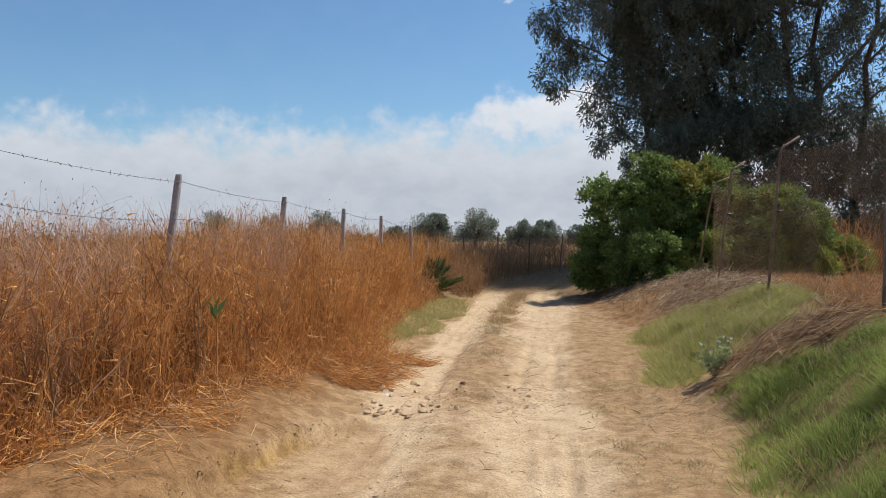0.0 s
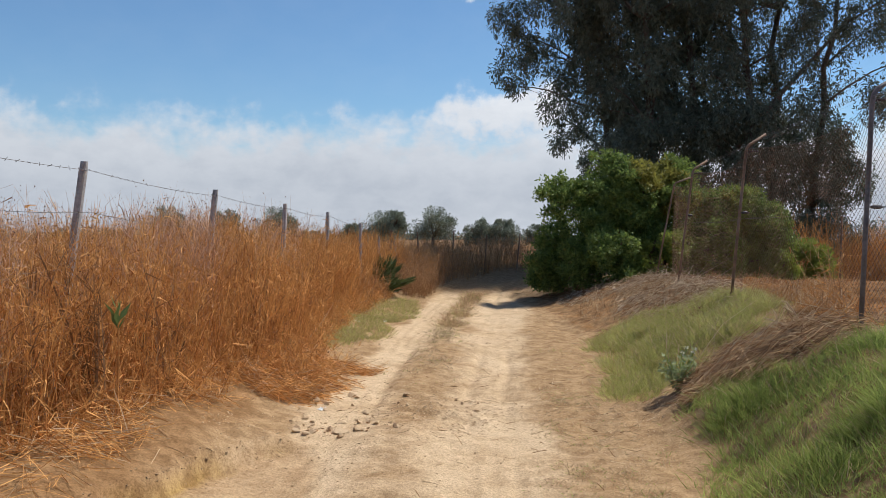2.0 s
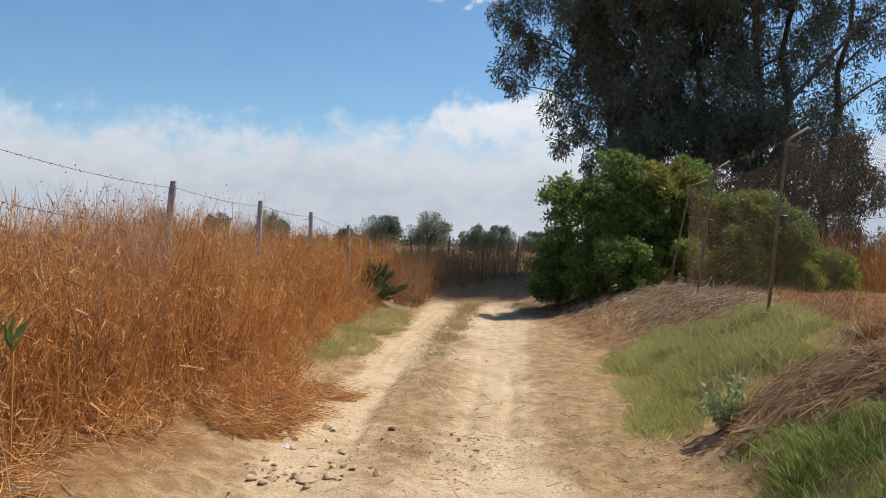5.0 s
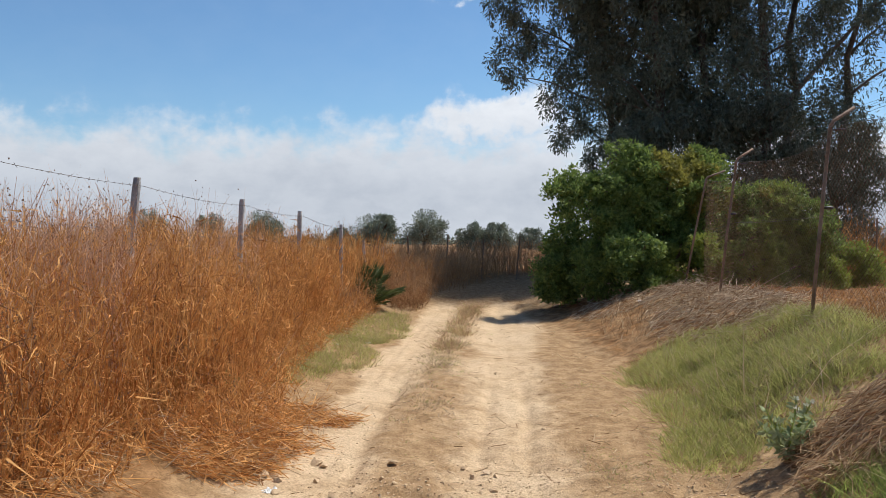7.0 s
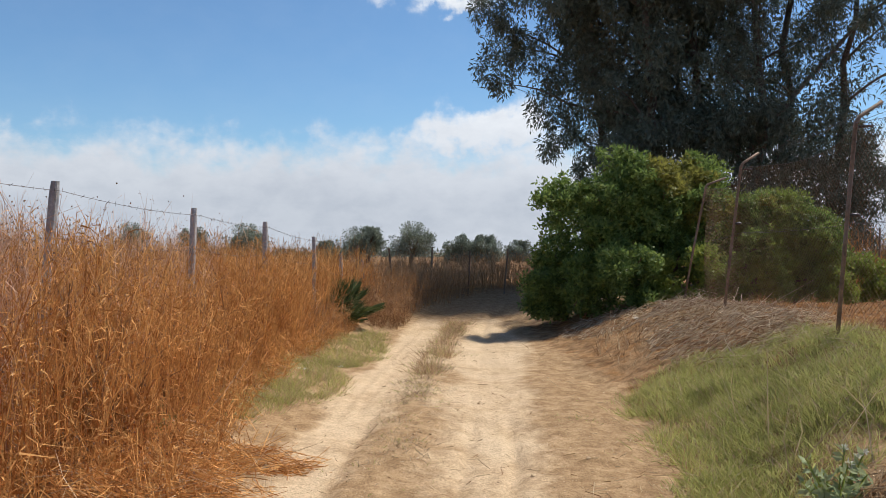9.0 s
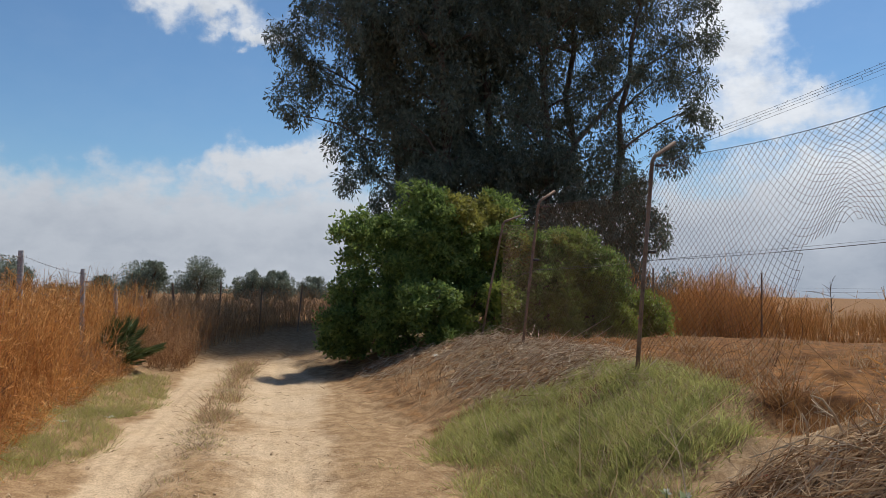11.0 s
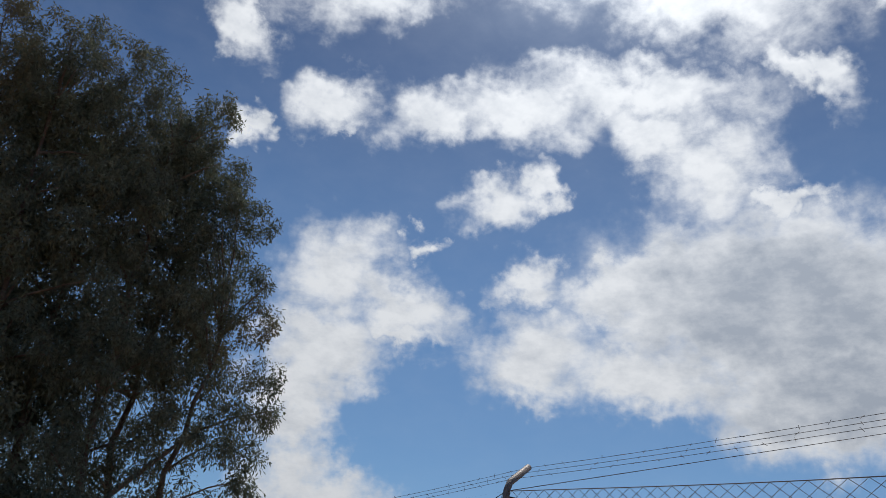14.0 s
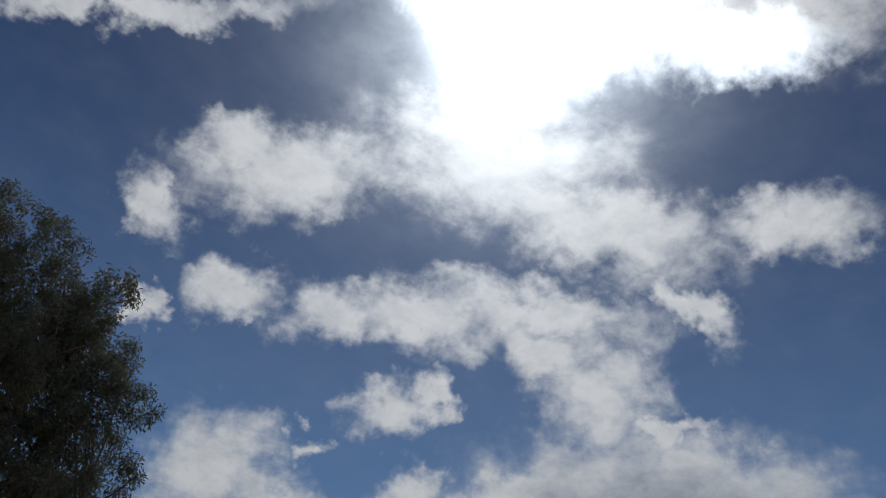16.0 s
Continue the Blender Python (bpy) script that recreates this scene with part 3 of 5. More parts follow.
    # meadow brown mixed into the track at the bend, warming the tree's shade
    meadow = np.maximum(meadow, 0.25 * smooth(19.0, 21.5, y) * road)
    meadow = np.maximum(meadow, 0.80 * smooth(0.1, 0.45, out_left + ragged) * smooth(12.5, 9.5, y) * smooth(-9, -5, x))
    moss = 0.8 * run * np.exp(-((gu - 0.035) / 0.035) ** 2) * smooth(-0.35, 0.1, fbm(x, y, 2.0, 2))
    return z, sand, red, clay, np.clip(meadow, 0, 1), moss


def height(x, y):
    return survey(x, y)[0]


def spaced(lo, fine_lo, fine_hi, hi, step, grow=1.12):
    mid = np.arange(fine_lo, fine_hi, step)
    out, s = [mid[-1]], step
    while out[-1] < hi:
        s *= grow
        out.append(out[-1] + s)
    back, s = [mid[0]], step
    while back[-1] > lo:
        s *= grow
        back.append(back[-1] - s)
    return np.concatenate([back[:0:-1], mid, out[1:]])


def build_ground():
    gx = spaced(-2500, -4.2, 4.2, 2500, 0.048)
    gy = spaced(-2500, 3.2, 14.0, 3500, 0.048)
    X, Y = np.meshgrid(gx, gy)
    z, sand, red, clay, meadow, moss = survey(X.ravel(), Y.ravel())
    verts = np.stack([X.ravel(), Y.ravel(), z], 1)
    nx, ny = len(gx), len(gy)
    i = (np.arange(ny - 1)[:, None] * nx + np.arange(nx - 1)[None]).ravel()
    me = mesh_of("ground", verts, np.stack([i, i + 1, i + nx + 1, i + nx], 1), EARTH, shade=True)
    soil = me.attributes.new("soil", "FLOAT_COLOR", "POINT")
    soil.data.foreach_set("color", np.stack([sand, red, clay, np.ones(len(z))], 1).astype(np.float32).ravel())
    field = me.attributes.new("meadow", "FLOAT", "POINT")
    field.data.foreach_set("value", meadow.astype(np.float32))
    slime = me.attributes.new("moss", "FLOAT", "POINT")
    slime.data.foreach_set("value", moss.astype(np.float32))
    ground = tagged(new("ground", me), "rutted pale sandy dirt track between earth banks and a bare reddish field", "ground", kind="structure")
    return ground


build_ground()


def on_ground(xy):
    return np.concatenate([xy, height(xy[:, 0], xy[:, 1])[:, None]], 1)


# ---------------------------------------------------------------- barbed wire fence in the weeds
def barbed(points, r=0.0021, every=0.12, barb=0.018):
    points = np.asarray(points, float)
    body = rods(points[:-1], points[1:], r)
    span = np.linalg.norm(np.diff(points, axis=0), axis=1)
    s = np.r_[0, np.cumsum(span)]
    at = np.arange(0.05, s[-1], every)
    mid = np.stack([np.interp(at, s, points[:, k]) for k in range(3)], 1)
    d = unit(rng.normal(size=mid.shape)) * barb
    spikes = rods(mid - d, mid + d, r * 0.9)
    return joined(body, spikes)


def sagging(a, b, sag, n=9):
    s = np.linspace(0, 1, n)[:, None]
    p = a * (1 - s) + b * s
    p[:, 2] -= (4 * sag * s * (1 - s))[:, 0]
    return p


def square_post(foot, top, wide=0.06):
    """A weathered square post, slightly tapered, with chamfered edges and a worn top."""
    foot, top = np.array(foot, float), np.array(top, float)
    rings = []
    for s, k in ((0, 1.0), (0.5, 0.97), (0.96, 0.93), (1.0, 0.78)):
        p = foot * (1 - s) + top * s
        h, c = wide * 0.5 * k, wide * 0.16
        for x, y in ((h, h - c), (h - c, h), (c - h, h), (-h, h - c), (-h, c - h), (c - h, -h), (h - c, -h), (h, c - h)):
            rings.append((p[0] + x, p[1] + y, p[2]))
    n = 8
    faces = [(i * n + k, i * n + (k + 1) % n, (i + 1) * n + (k + 1) % n, (i + 1) * n + k) for i in range(3) for k in range(n)]
    b = 3 * n
    faces += [(b, b + 1, b + 2, b + 3), (b, b + 3, b + 4, b + 7), (b + 7, b + 4, b + 5, b + 6)]
    return np.array(rings), np.array(faces)


def weed_fence():
    fence = thing("barbed_wire_fence", "old grey wooden posts with rusty barbed wire among dry weeds", "fence", (-3.7, 6.8, 0.2))
    off = np.array(fence.location)
    tops = [(-3.68, -0.4, 2.36), (-3.69, 1.9, 2.28), (-3.7, 4.2, 2.2), (-3.7, 6.76, 2.09), (-3.73, 9.33, 1.97), (-3.75, 11.71, 1.87), (-3.77, 13.9, 1.78),
            (-3.74, 16.05, 1.60), (-3.95, 18.6, 1.30), (-4.0, 20.7, 1.15)]
    leans = [0.0, 0.0, -0.1, -0.33, -0.22, -0.09, -0.03, 0.01, 0.05, 0.1]
    for top, lean in zip(tops, leans):
        foot = (top[0] + lean, top[1] + 0.03, float(height(top[0], top[1])) - 0.3)
        v, f = square_post(foot, top)
        part("post", mesh_of("post", v - off, f, POST_WOOD), fence)
    tops = np.array(tops)
    for drop, sag in ((0.07, 0.03), (0.40, 0.05), (0.82, 0.06)):
        line = np.concatenate([sagging(a - (-0.05, 0, drop), b - (-0.05, 0, drop), sag)[:-1] for a, b in zip(tops[:-1], tops[1:])])
        v, f = barbed(line)
        part("barbed_wire", mesh_of("barbed_wire", v - off, f, WIRE), fence, "thin rusty barbed wire")


reseed(101)
weed_fence()


def bend_fence():
    """Low leaning stakes where the track turns."""
    fence = thing("stake_fence", "low leaning brown stakes and slack wire along the bend", "fence", (-2.6, 24.5, 0.1))
    off = np.array(fence.location)
    spots = [(-4.0, 20.0, 0.05, 1.25), (-3.55, 22.0, -0.12, 1.2), (-3.0, 24.0, 0.05, 1.25), (-2.2, 25.5, 0.06, 1.2), (-1.3, 26.6, 0.12, 1.25), (-0.6, 27.4, 0.35, 1.3), (0.6, 28.2, 0.1, 1.25)]
    last = None
    for x, y, lean, tall in spots:
        z = float(height(x, y))
        v, f = square_post((x, y, z - 0.2), (x + lean, y, z + tall), 0.042)
        part("stake", mesh_of("stake", v - off, f, POST_RUST), fence)
        tip = np.array((x + lean * 0.9, y, z + tall * 0.9))
        if last is not None:
            p = sagging(last, tip, 0.06)
            v, f = tube(p, 0.003, 5)
            part("wire", mesh_of("wire", v - off, f, WIRE), fence)
        last = tip


reseed(102)
bend_fence()


# ---------------------------------------------------------------- wire mesh fence
MESH_POSTS = [(2.4, 3.55), (2.36, 7.37), (2.26, 11.15), (2.2, 14.8)]
MESH_TOP = 2.62


def bent_post(foot, knee, arm, r):
    foot, knee, arm = np.array(foot), np.array(knee), np.array(arm)
    d = unit(arm - knee)
    line = [foot, foot * 0.5 + knee * 0.5, knee - (0, 0, 0.10), knee - (0, 0, 0.03) + d * 0.012, knee + d * 0.05, arm]
    return tube(line, r, 10)


def mesh_fence():
    fence = thing("chain_link_fence", "torn rusty chain-link fence on bent posts along the field edge", "fence", (2.3, 7.4, 0.8))
    off = np.array(fence.location)
    knees, arms = [], []
    for k, (x, y) in enumerate(MESH_POSTS):
        z = float(height(x, y))
        knee = np.array((x, y, MESH_TOP + 0.04 - (0.0, 0.0, 0.07, 0.12)[k]))
        arm = knee + (0.25, 0.10, 0.16)
        lean = (-0.05, -0.06, -0.16, -0.22)[k]
        v, f = bent_post((x + lean, y - 0.05, z - 0.3), knee, arm, 0.0185 if k < 2 else 0.0175)
        post = part("post", mesh_of("post", v - off, f, POST_GREY if k < 2 else POST_RUST, shade=True), fence,
                    "dull grey steel post with a bent arm" if k < 2 else "rusty brown steel post with a bent arm")
        knees.append(knee)
        arms.append(arm)
        v, f = tube([knee + (0.03, 0, -0.06), knee + (0.09, 0.02, -0.055), knee + (0.16, 0.03, -0.05)], [0.010, 0.013, 0.009], 8)
        part("bracket", mesh_of("bracket", v - off, f, CERAMIC, shade=True), post)
        m = np.array((x + lean * 0.45, y - 0.02, 1.79))
        v, f = tube([m + (0.03, 0, 0), m + (0.055, 0.005, 0), m + (0.10, 0.01, 0), m + (0.12, 0.012, 0)], [0.008, 0.017, 0.017, 0.008], 8)
        part("insulator", mesh_of("insulator", v - off, f, CERAMIC, shade=True), post)
    # the end post leans over towards the bush
    foot, knee, arm = (1.92, 17.3, 0.45), (2.2, 17.02, 2.42), (2.52, 17.1, 2.54)
    v, f = bent_post(foot, knee, arm, 0.018)
    part("post", mesh_of("post", v - off, f, POST_RUST, shade=True), fence, "rusty leaning end post")
    knees.append(np.array(knee))
    arms.append(np.array(arm))
    # the netting, panel by panel
    a, dz = 0.037, 0.040
    for k in range(len(knees) - 1):
        p, q = knees[k], knees[k + 1]
        span = np.linalg.norm((q - p)[:2])
        n = int(span / a)
        rows = 60
        j, r = np.meshgrid(np.arange(n), np.arange(rows + 1), indexing="ij")
        s = (j + ((r + j) % 2)) * a / span
        up = r / rows
        x = p[0] + (q[0] - p[0]) * s
        y = p[1] + (q[1] - p[1]) * s
        bottom = height(x, y) + 0.05
        top = (p[2] + (q[2] - p[2]) * s) - 0.03 - 0.17 * np.sin(np.pi * np.clip(s, 0, 1) ** 0.58)
        torn = k == 1
        z = bottom + (top - bottom) * up
        x = x + 0.03 * fbm(y, z, 1.5, 2) * np.sin(np.pi * up)
        keep = np.ones((n, rows), bool)
        if torn:
            # the hole: cut wires, the netting dragged up above it and bunched on both sides
            pull = np.exp(-(np.abs(y - 8.58) / np.where(y < 8.58, 0.42, 0.36)) ** 1.8)
            z = z + 0.50 * pull * np.clip((2.45 - z) / 1.0, 0, 1) ** 1.15 * smooth(0.7, 1.3, z)
            y = y + 0.09 * np.exp(-((y - 8.1) / 0.30) ** 2) * (1 - up) - 0.10 * np.exp(-((y - 9.25) / 0.35) ** 2) * (1 - up) + 0.035 * fbm(y * 0.6, z * 1.4, 1.6, 2)
            x = x + 0.10 * fbm(y, z, 1.1, 2) * (1 - up)
            mid_y, mid_z = 0.5 * (y[:, 1:] + y[:, :-1]), 0.5 * (z[:, 1:] + z[:, :-1])
            low_y = np.interp(mid_z, [0.6, 0.92, 1.33, 1.61, 1.75, 1.88], [8.02, 8.04, 8.09, 8.17, 8.18, 8.42])
            high_y = np.interp(mid_z, [0.6, 1.05, 1.53, 1.77, 1.88], [9.42, 9.26, 9.03, 8.91, 8.58])
            ragged = 0.07 * value_noise(mid_z * 9.0, mid_y * 0 + 3)
            keep = ~((mid_y > low_y + ragged) & (mid_y < high_y + ragged) & (mid_z < 1.89))
        pts = np.stack([x, y, z], -1)
        A, B = pts[:, :-1][keep], pts[:, 1:][keep]
        v, f = rods(A, B, (0.0013, 0.0013, 0.0011, 0.0014)[k])
        part("netting", mesh_of("netting", v - off, f, WIRE if k < 1 else RUST_WIRE), fence, "sagging diamond wire netting" if not torn else "torn diamond wire netting with a hole")
        if torn:
            # cut wires hanging at the edges of the hole
            for m in range(12):
                side = m % 2
                h = np.linspace(rng.uniform(1.1, 1.7), rng.uniform(0.8, 1.05), 9)
                edge = np.interp(h, [0.7, 1.05, 1.4, 1.8], [8.0, 8.05, 8.11, 8.25] if side == 0 else [9.42, 9.27, 9.1, 8.85])
                edge = edge + rng.uniform(-0.10, 0.08) * (1 - 2 * side) + 0.02 * np.cumsum(rng.normal(0, 0.7, 9)) * 0.6
                strand = np.stack([2.34 + 0.03 * np.cumsum(rng.normal(0, 0.6, 9)), edge, h], 1)
                v, f = tube(strand, 0.0011, 4)
                part("cut_wire", mesh_of("cut_wire", v - off, f, RUST_WIRE), fence)
        # straining wires along the top and half way
        for frac, sag in ((1.0, 0.10), (0.55, 0.02)):
            lo, hi = np.array((p[0], p[1], p[2] - (1 - frac) * 1.94)), np.array((q[0], q[1], q[2] - (1 - frac) * 1.94))
            line = sagging(lo, hi, sag)
            if frac == 1.0:
                q_s = np.linspace(0, 1, 13)
                line = lo + (hi - lo) * q_s[:, None]
                line[:, 2] -= 0.03 + 0.17 * np.sin(np.pi * q_s ** 0.58)
            v, f = tube(line, 0.0022, 5)
            part("straining_wire", mesh_of("straining_wire", v - off, f, WIRE), fence)
    for s in (0.35, 0.65, 0.97):
        line = np.concatenate([sagging(knees[k] + (arms[k] - knees[k]) * s, knees[k + 1] + (arms[k + 1] - knees[k + 1]) * s, 0.03)[:-1] for k in range(len(knees) - 1)])
        v, f = barbed(line, 0.0013, 0.13, 0.012)
        part("barbed_wire", mesh_of("barbed_wire", v - off, f, WIRE), fence, "barbed wire strung on the bent arms")


reseed(103)
mesh_fence()


def field_fence():
    fence = thing("field_fence", "thin brown stakes with a wire across the field", "fence", (10.4, 24, 0.4))
    off = np.array(fence.location)
    tips = []
    for x, y, lean in ((7.6, 24.2, 0.0), (10.4, 24.0, 0.0), (14.2, 22.6, -0.35), (18.0, 21.6, 0.05), (22, 20.8, 0.0)):
        z = float(height(x, y))
        v, f = tube([(x, y, z - 0.2), (x + lean * 0.5, y, z + 0.8), (x + lean, y, z + 1.72)], [0.026, 0.024, 0.022], 7)
        part("stake", mesh_of("stake", v - off, f, POST_RUST), fence)
        tips.append(np.array((x + lean * 0.8, y, z + 1.35)))
    for a, b in zip(tips[:-1], tips[1:]):
        p = sagging(a, b, 0.1)
        v, f = tube(p, 0.003, 5)
        part("wire", mesh_of("wire", v - off, f, WIRE), fence)


reseed(104)
field_fence()


# ---------------------------------------------------------------- dry weeds
def weeds(name, spots, tall, label, mats, twigs=5, leafy=10, heads=3, stem=0.007, spread=0.16, curls=1):
    """Upright branching dry weeds, each rooted in the ground."""
    root = on_ground(spots) - (0, 0, 0.03)
    n = len(root)
    tall = np.broadcast_to(tall, n)
    way = unit(np.stack([rng.normal(0, spread, n), rng.normal(0, spread, n), np.ones(n)], 1))
    bend = rng.normal(0, 0.12, (n, 3)) * tall[:, None] * (1, 1, 0.2)
    sets, which = [blades(root, way, tall, stem * 1.5, bend, 3, 0.35)], [0]

    def upon(times, lo, hi):
        i = np.repeat(np.arange(n), times)
        s = rng.uniform(lo, hi, len(i))[:, None]
        return i, root[i] + way[i] * tall[i][:, None] * s + bend[i] * s * s, s[:, 0]

    i, at, s = upon(twigs, 0.25, 0.92)
    out = unit(np.stack([rng.normal(0, 0.6, len(i)), rng.normal(0, 0.6, len(i)), rng.uniform(0.5, 1.3, len(i))], 1))
    size = tall[i] * rng.uniform(0.12, 0.34, len(i)) * (1.15 - 0.5 * s)
    sets.append(blades(at, out, size, stem * 0.8, rng.normal(0, 0.05, (len(i), 3)), 2, 0.4))
    which.append(0)
    tips = at + out * size[:, None]
    if heads:
        pick = rng.random(len(tips)) < heads / twigs
        sets.append(puffs(tips[pick], rng.uniform(0.004, 0.008, pick.sum())))
        which.append(2)
    i, at, s = upon(leafy, 0.05, 1.0)
    out = unit(np.stack([rng.normal(0, 0.8, len(i)), rng.normal(0, 0.8, len(i)), rng.normal(0.35, 0.7, len(i))], 1))
    size = rng.uniform(0.03, 0.11, len(i))
    curl = rng.normal(0, 0.45, (len(i), 3)) * size[:, None] - np.stack([0 * size, 0 * size, 0.5 * size], 1)
    sets.append(blades(at, out, size, rng.uniform(0.005, 0.013, len(i)), curl, curls, 0.25))
    which.append(1)
    v, f = joined(*sets)
    idx = np.concatenate([np.full(len(fs), w) for (_, fs), w in zip(sets, which)])
    return tagged(new(name, mesh_of(name, v, f, list(mats), idx)), label, "weeds", kind="stuff")


def edge_of_weeds(y):
    return np.interp(y, [-3, 4, 6, 7.5, 9, 10, 12, 14, 16, 18.5, 20, 23], [-3.35, -3.35, -3.15, -2.98, -2.8, -2.9, -3.25, -3.35, -3.6, -3.75, -3.6, -3.2])


def patch(n, cx, cy, rx, ry):
    a, r = rng.uniform(0, 2 * math.pi, n), np.sqrt(rng.random(n))
    return np.stack([cx + rx * r * np.cos(a), cy + ry * r * np.sin(a)], 1)


def strip(n, y0, y1, deep, power):
    y = rng.uniform(y0, y1, n)
    x = edge_of_weeds(y) - deep * rng.random(n) ** power + 0.25 * fbm(y * 0, y, 0.9, 3)
    return np.stack([x, y], 1)


reseed(105)
front = strip(6600, -1.5, 14.0, 2.4, 1.4)
lush = 1 + 0.35 * fbm(front[:, 0], front[:, 1], 0.55, 2)
weeds("dry_weeds", front, rng.uniform(0.95, 1.40, len(front)) * lush * np.interp(front[:, 0] - edge_of_weeds(front[:, 1]), [-0.6, 0.1], [1.0, 0.72]),
      "tall dense rust-orange dry weeds with seed heads on a bank", (WEED, WEED, SEED), twigs=5, leafy=12, heads=1, stem=0.0062, spread=0.15, curls=2)
reseed(106)
tallest = np.concatenate([strip(420, 1.0, 14.0, 1.6, 1.0) - (0.3, 0), patch(110, -3.6, 8.1, 0.4, 0.7), patch(90, -3.7, 5.0, 0.4, 0.7)])
weeds("seed_weeds", tallest, rng.uniform(1.2, 1.62, len(tallest)), "thin pale seeding weeds standing above the rest", (WEED_PINK, WEED_PINK, SEED), twigs=18, leafy=3, heads=9, stem=0.0042, spread=0.10)
reseed(107)
back = strip(2600, 3.0, 26.0, 7.0, 1.0) - (2.0, 0)
weeds("dry_weeds", back, rng.uniform(1.1, 1.6, len(back)), "rust-orange dry weeds filling the field behind the fence", (WEED, WEED, SEED), twigs=4, leafy=6, heads=1)
reseed(108)
middle = strip(1900, 13.0, 20.0, 2.4, 1.2)
weeds("dry_weeds", middle, rng.uniform(0.8, 1.35, len(middle)), "rust-brown dry weeds leaning over the track", (WEED, WEED, SEED), twigs=5, leafy=9, heads=1, stem=0.008)
reseed(109)
turn_y = rng.uniform(18.6, 31.0, 2500)
turn = np.stack([np.interp(turn_y, [18.6, 21.4, 24, 27.0, 29, 31], [-2.95, -2.8, -2.3, -1.5, 0.2, 5.0]) - 2.4 * rng.random(len(turn_y)), turn_y + rng.uniform(0, 1.0, len(turn_y))], 1)
weeds("dry_weeds", turn, rng.uniform(0.55, 1.1, len(turn)), "dark brown dry weeds along the bend of the track", (WEED_TAN, WEED, SEED), twigs=5, leafy=8, heads=1, stem=0.009)


reseed(160)
fringe = np.concatenate([patch(220, -3.15, 18.9, 0.4, 1.0), patch(60, -3.45, 15.4, 0.25, 1.0)])
weeds("brown_weeds", fringe, rng.uniform(0.25, 0.8, len(fringe)), "tangled grey-brown dead weeds at the edge of the track", (WEED_TAN, WEED_DARK, SEED), twigs=8, leafy=12, heads=1, stem=0.007, spread=0.35)
reseed(110)
dark = np.concatenate([patch(8, -3.38, 5.2, 0.12, 0.12), patch(7, -3.1, 6.0, 0.12, 0.1), patch(6, -3.4, 4.4, 0.15, 0.15), strip(46, 3.2, 7.0, 0.35, 1.0) + (0.05, 0), strip(40, 8.0, 14.0, 0.4, 1.0)])
weeds("brown_weeds", dark, rng.uniform(0.6, 1.2, len(dark)), "dark reddish-brown woody weed stems at the front of the bank", (WEED_DARK, WEED_DARK, SEED), twigs=9, leafy=14, heads=5, stem=0.013, spread=0.1)
reseed(111)
short = np.concatenate([strip(1500, 3.0, 18.0, 0.5, 1.0) + (0.25, 0), patch(160, -2.6, 8.6, 0.35, 0.6)])
weeds("low_weeds", short, rng.uniform(0.15, 0.6, len(short)), "short broken orange weeds at the edge of the bank", (WEED, WEED, SEED), twigs=4, leafy=8, heads=1, stem=0.006, spread=0.5)


# ---------------------------------------------------------------- green grass and litter on the ground
def grass(name, spots, lo, hi, label, mats, lean=0.45, width=0.006, share=0.15, tufts=0.0):
    """Grass blades; with tufts they gather and lean together, tuft by tuft."""
    spots = np.asarray(spots)
    n = len(spots)
    tilt = rng.normal(0, lean, (n, 2))
    if tufts:
        m = max(1, n // 55)
        own = rng.integers(0, m, n)
        hub = spots[rng.integers(0, n, m)]
        off = rng.normal(0, tufts, (n, 2))
        loose = rng.random(n) < 0.3
        spots = np.where(loose[:, None], spots, hub[own] + off)
        tilt = np.where(loose[:, None], tilt, off / tufts * 0.45 + rng.normal(0, 0.2, (m, 2))[own] + tilt * 0.5)
    root = on_ground(spots) - (0, 0, 0.01)
    way = unit(np.concatenate([tilt, np.ones((n, 1))], 1))
    size = rng.uniform(lo, hi, n) * (0.9 + 0.7 * fbm(root[:, 0], root[:, 1], 2.6, 2))
    if tufts:
        size *= rng.uniform(0.65, 1.35, m)[own]
    droop = np.stack([rng.normal(0, 0.3, n) * size, rng.normal(0, 0.3, n) * size, -0.35 * size * rng.random(n)], 1)
    v, f = blades(root, way, size, width, droop, 2, 0.15)
    idx = np.repeat(np.where(rng.random(n) < share, 1, 0), 2)
    return tagged(new(name, mesh_of(name, v, f, list(mats), idx)), label, "grass", kind="stuff")


def frayed(spots, by=0.22):
    """Spots shifted about, so that a patch has an uneven rim."""
    x, y = spots[:, 0], spots[:, 1]
    return spots + by * np.stack([fbm(x + 9, y, 1.6, 3), fbm(x, y + 9, 1.6, 3)], 1) * 2


reseed(112)


def bank(n, x0, x1, y0, y1):
    return np.stack([rng.uniform(x0, x1, n), rng.uniform(y0, y1, n)], 1)


lush = np.concatenate([bank(56000, 1.10, 2.60, 3.2, 6.95), patch(3000, 1.2, 7.2, 0.25, 0.5)])
grass("green_grass", frayed(lush, 0.22), 0.05, 0.165, "lush green grass on the bank by the track", (GRASS, WEED_PALE), share=0.06, width=0.0060, tufts=0.085)
grass("green_grass", frayed(np.concatenate([patch(15000, 1.12, 10.1, 0.55, 1.5), patch(18000, 1.80, 10.6, 0.75, 1.5), patch(9000, 1.0, 11.8, 0.5, 1.0), patch(3500, 0.85, 9.0, 0.32, 0.5)]), 0.16), 0.05, 0.17, "yellowish green grass with dry blades on the mound", (GRASS_YELLOW, WEED_PALE), share=0.12, width=0.0075, tufts=0.075)
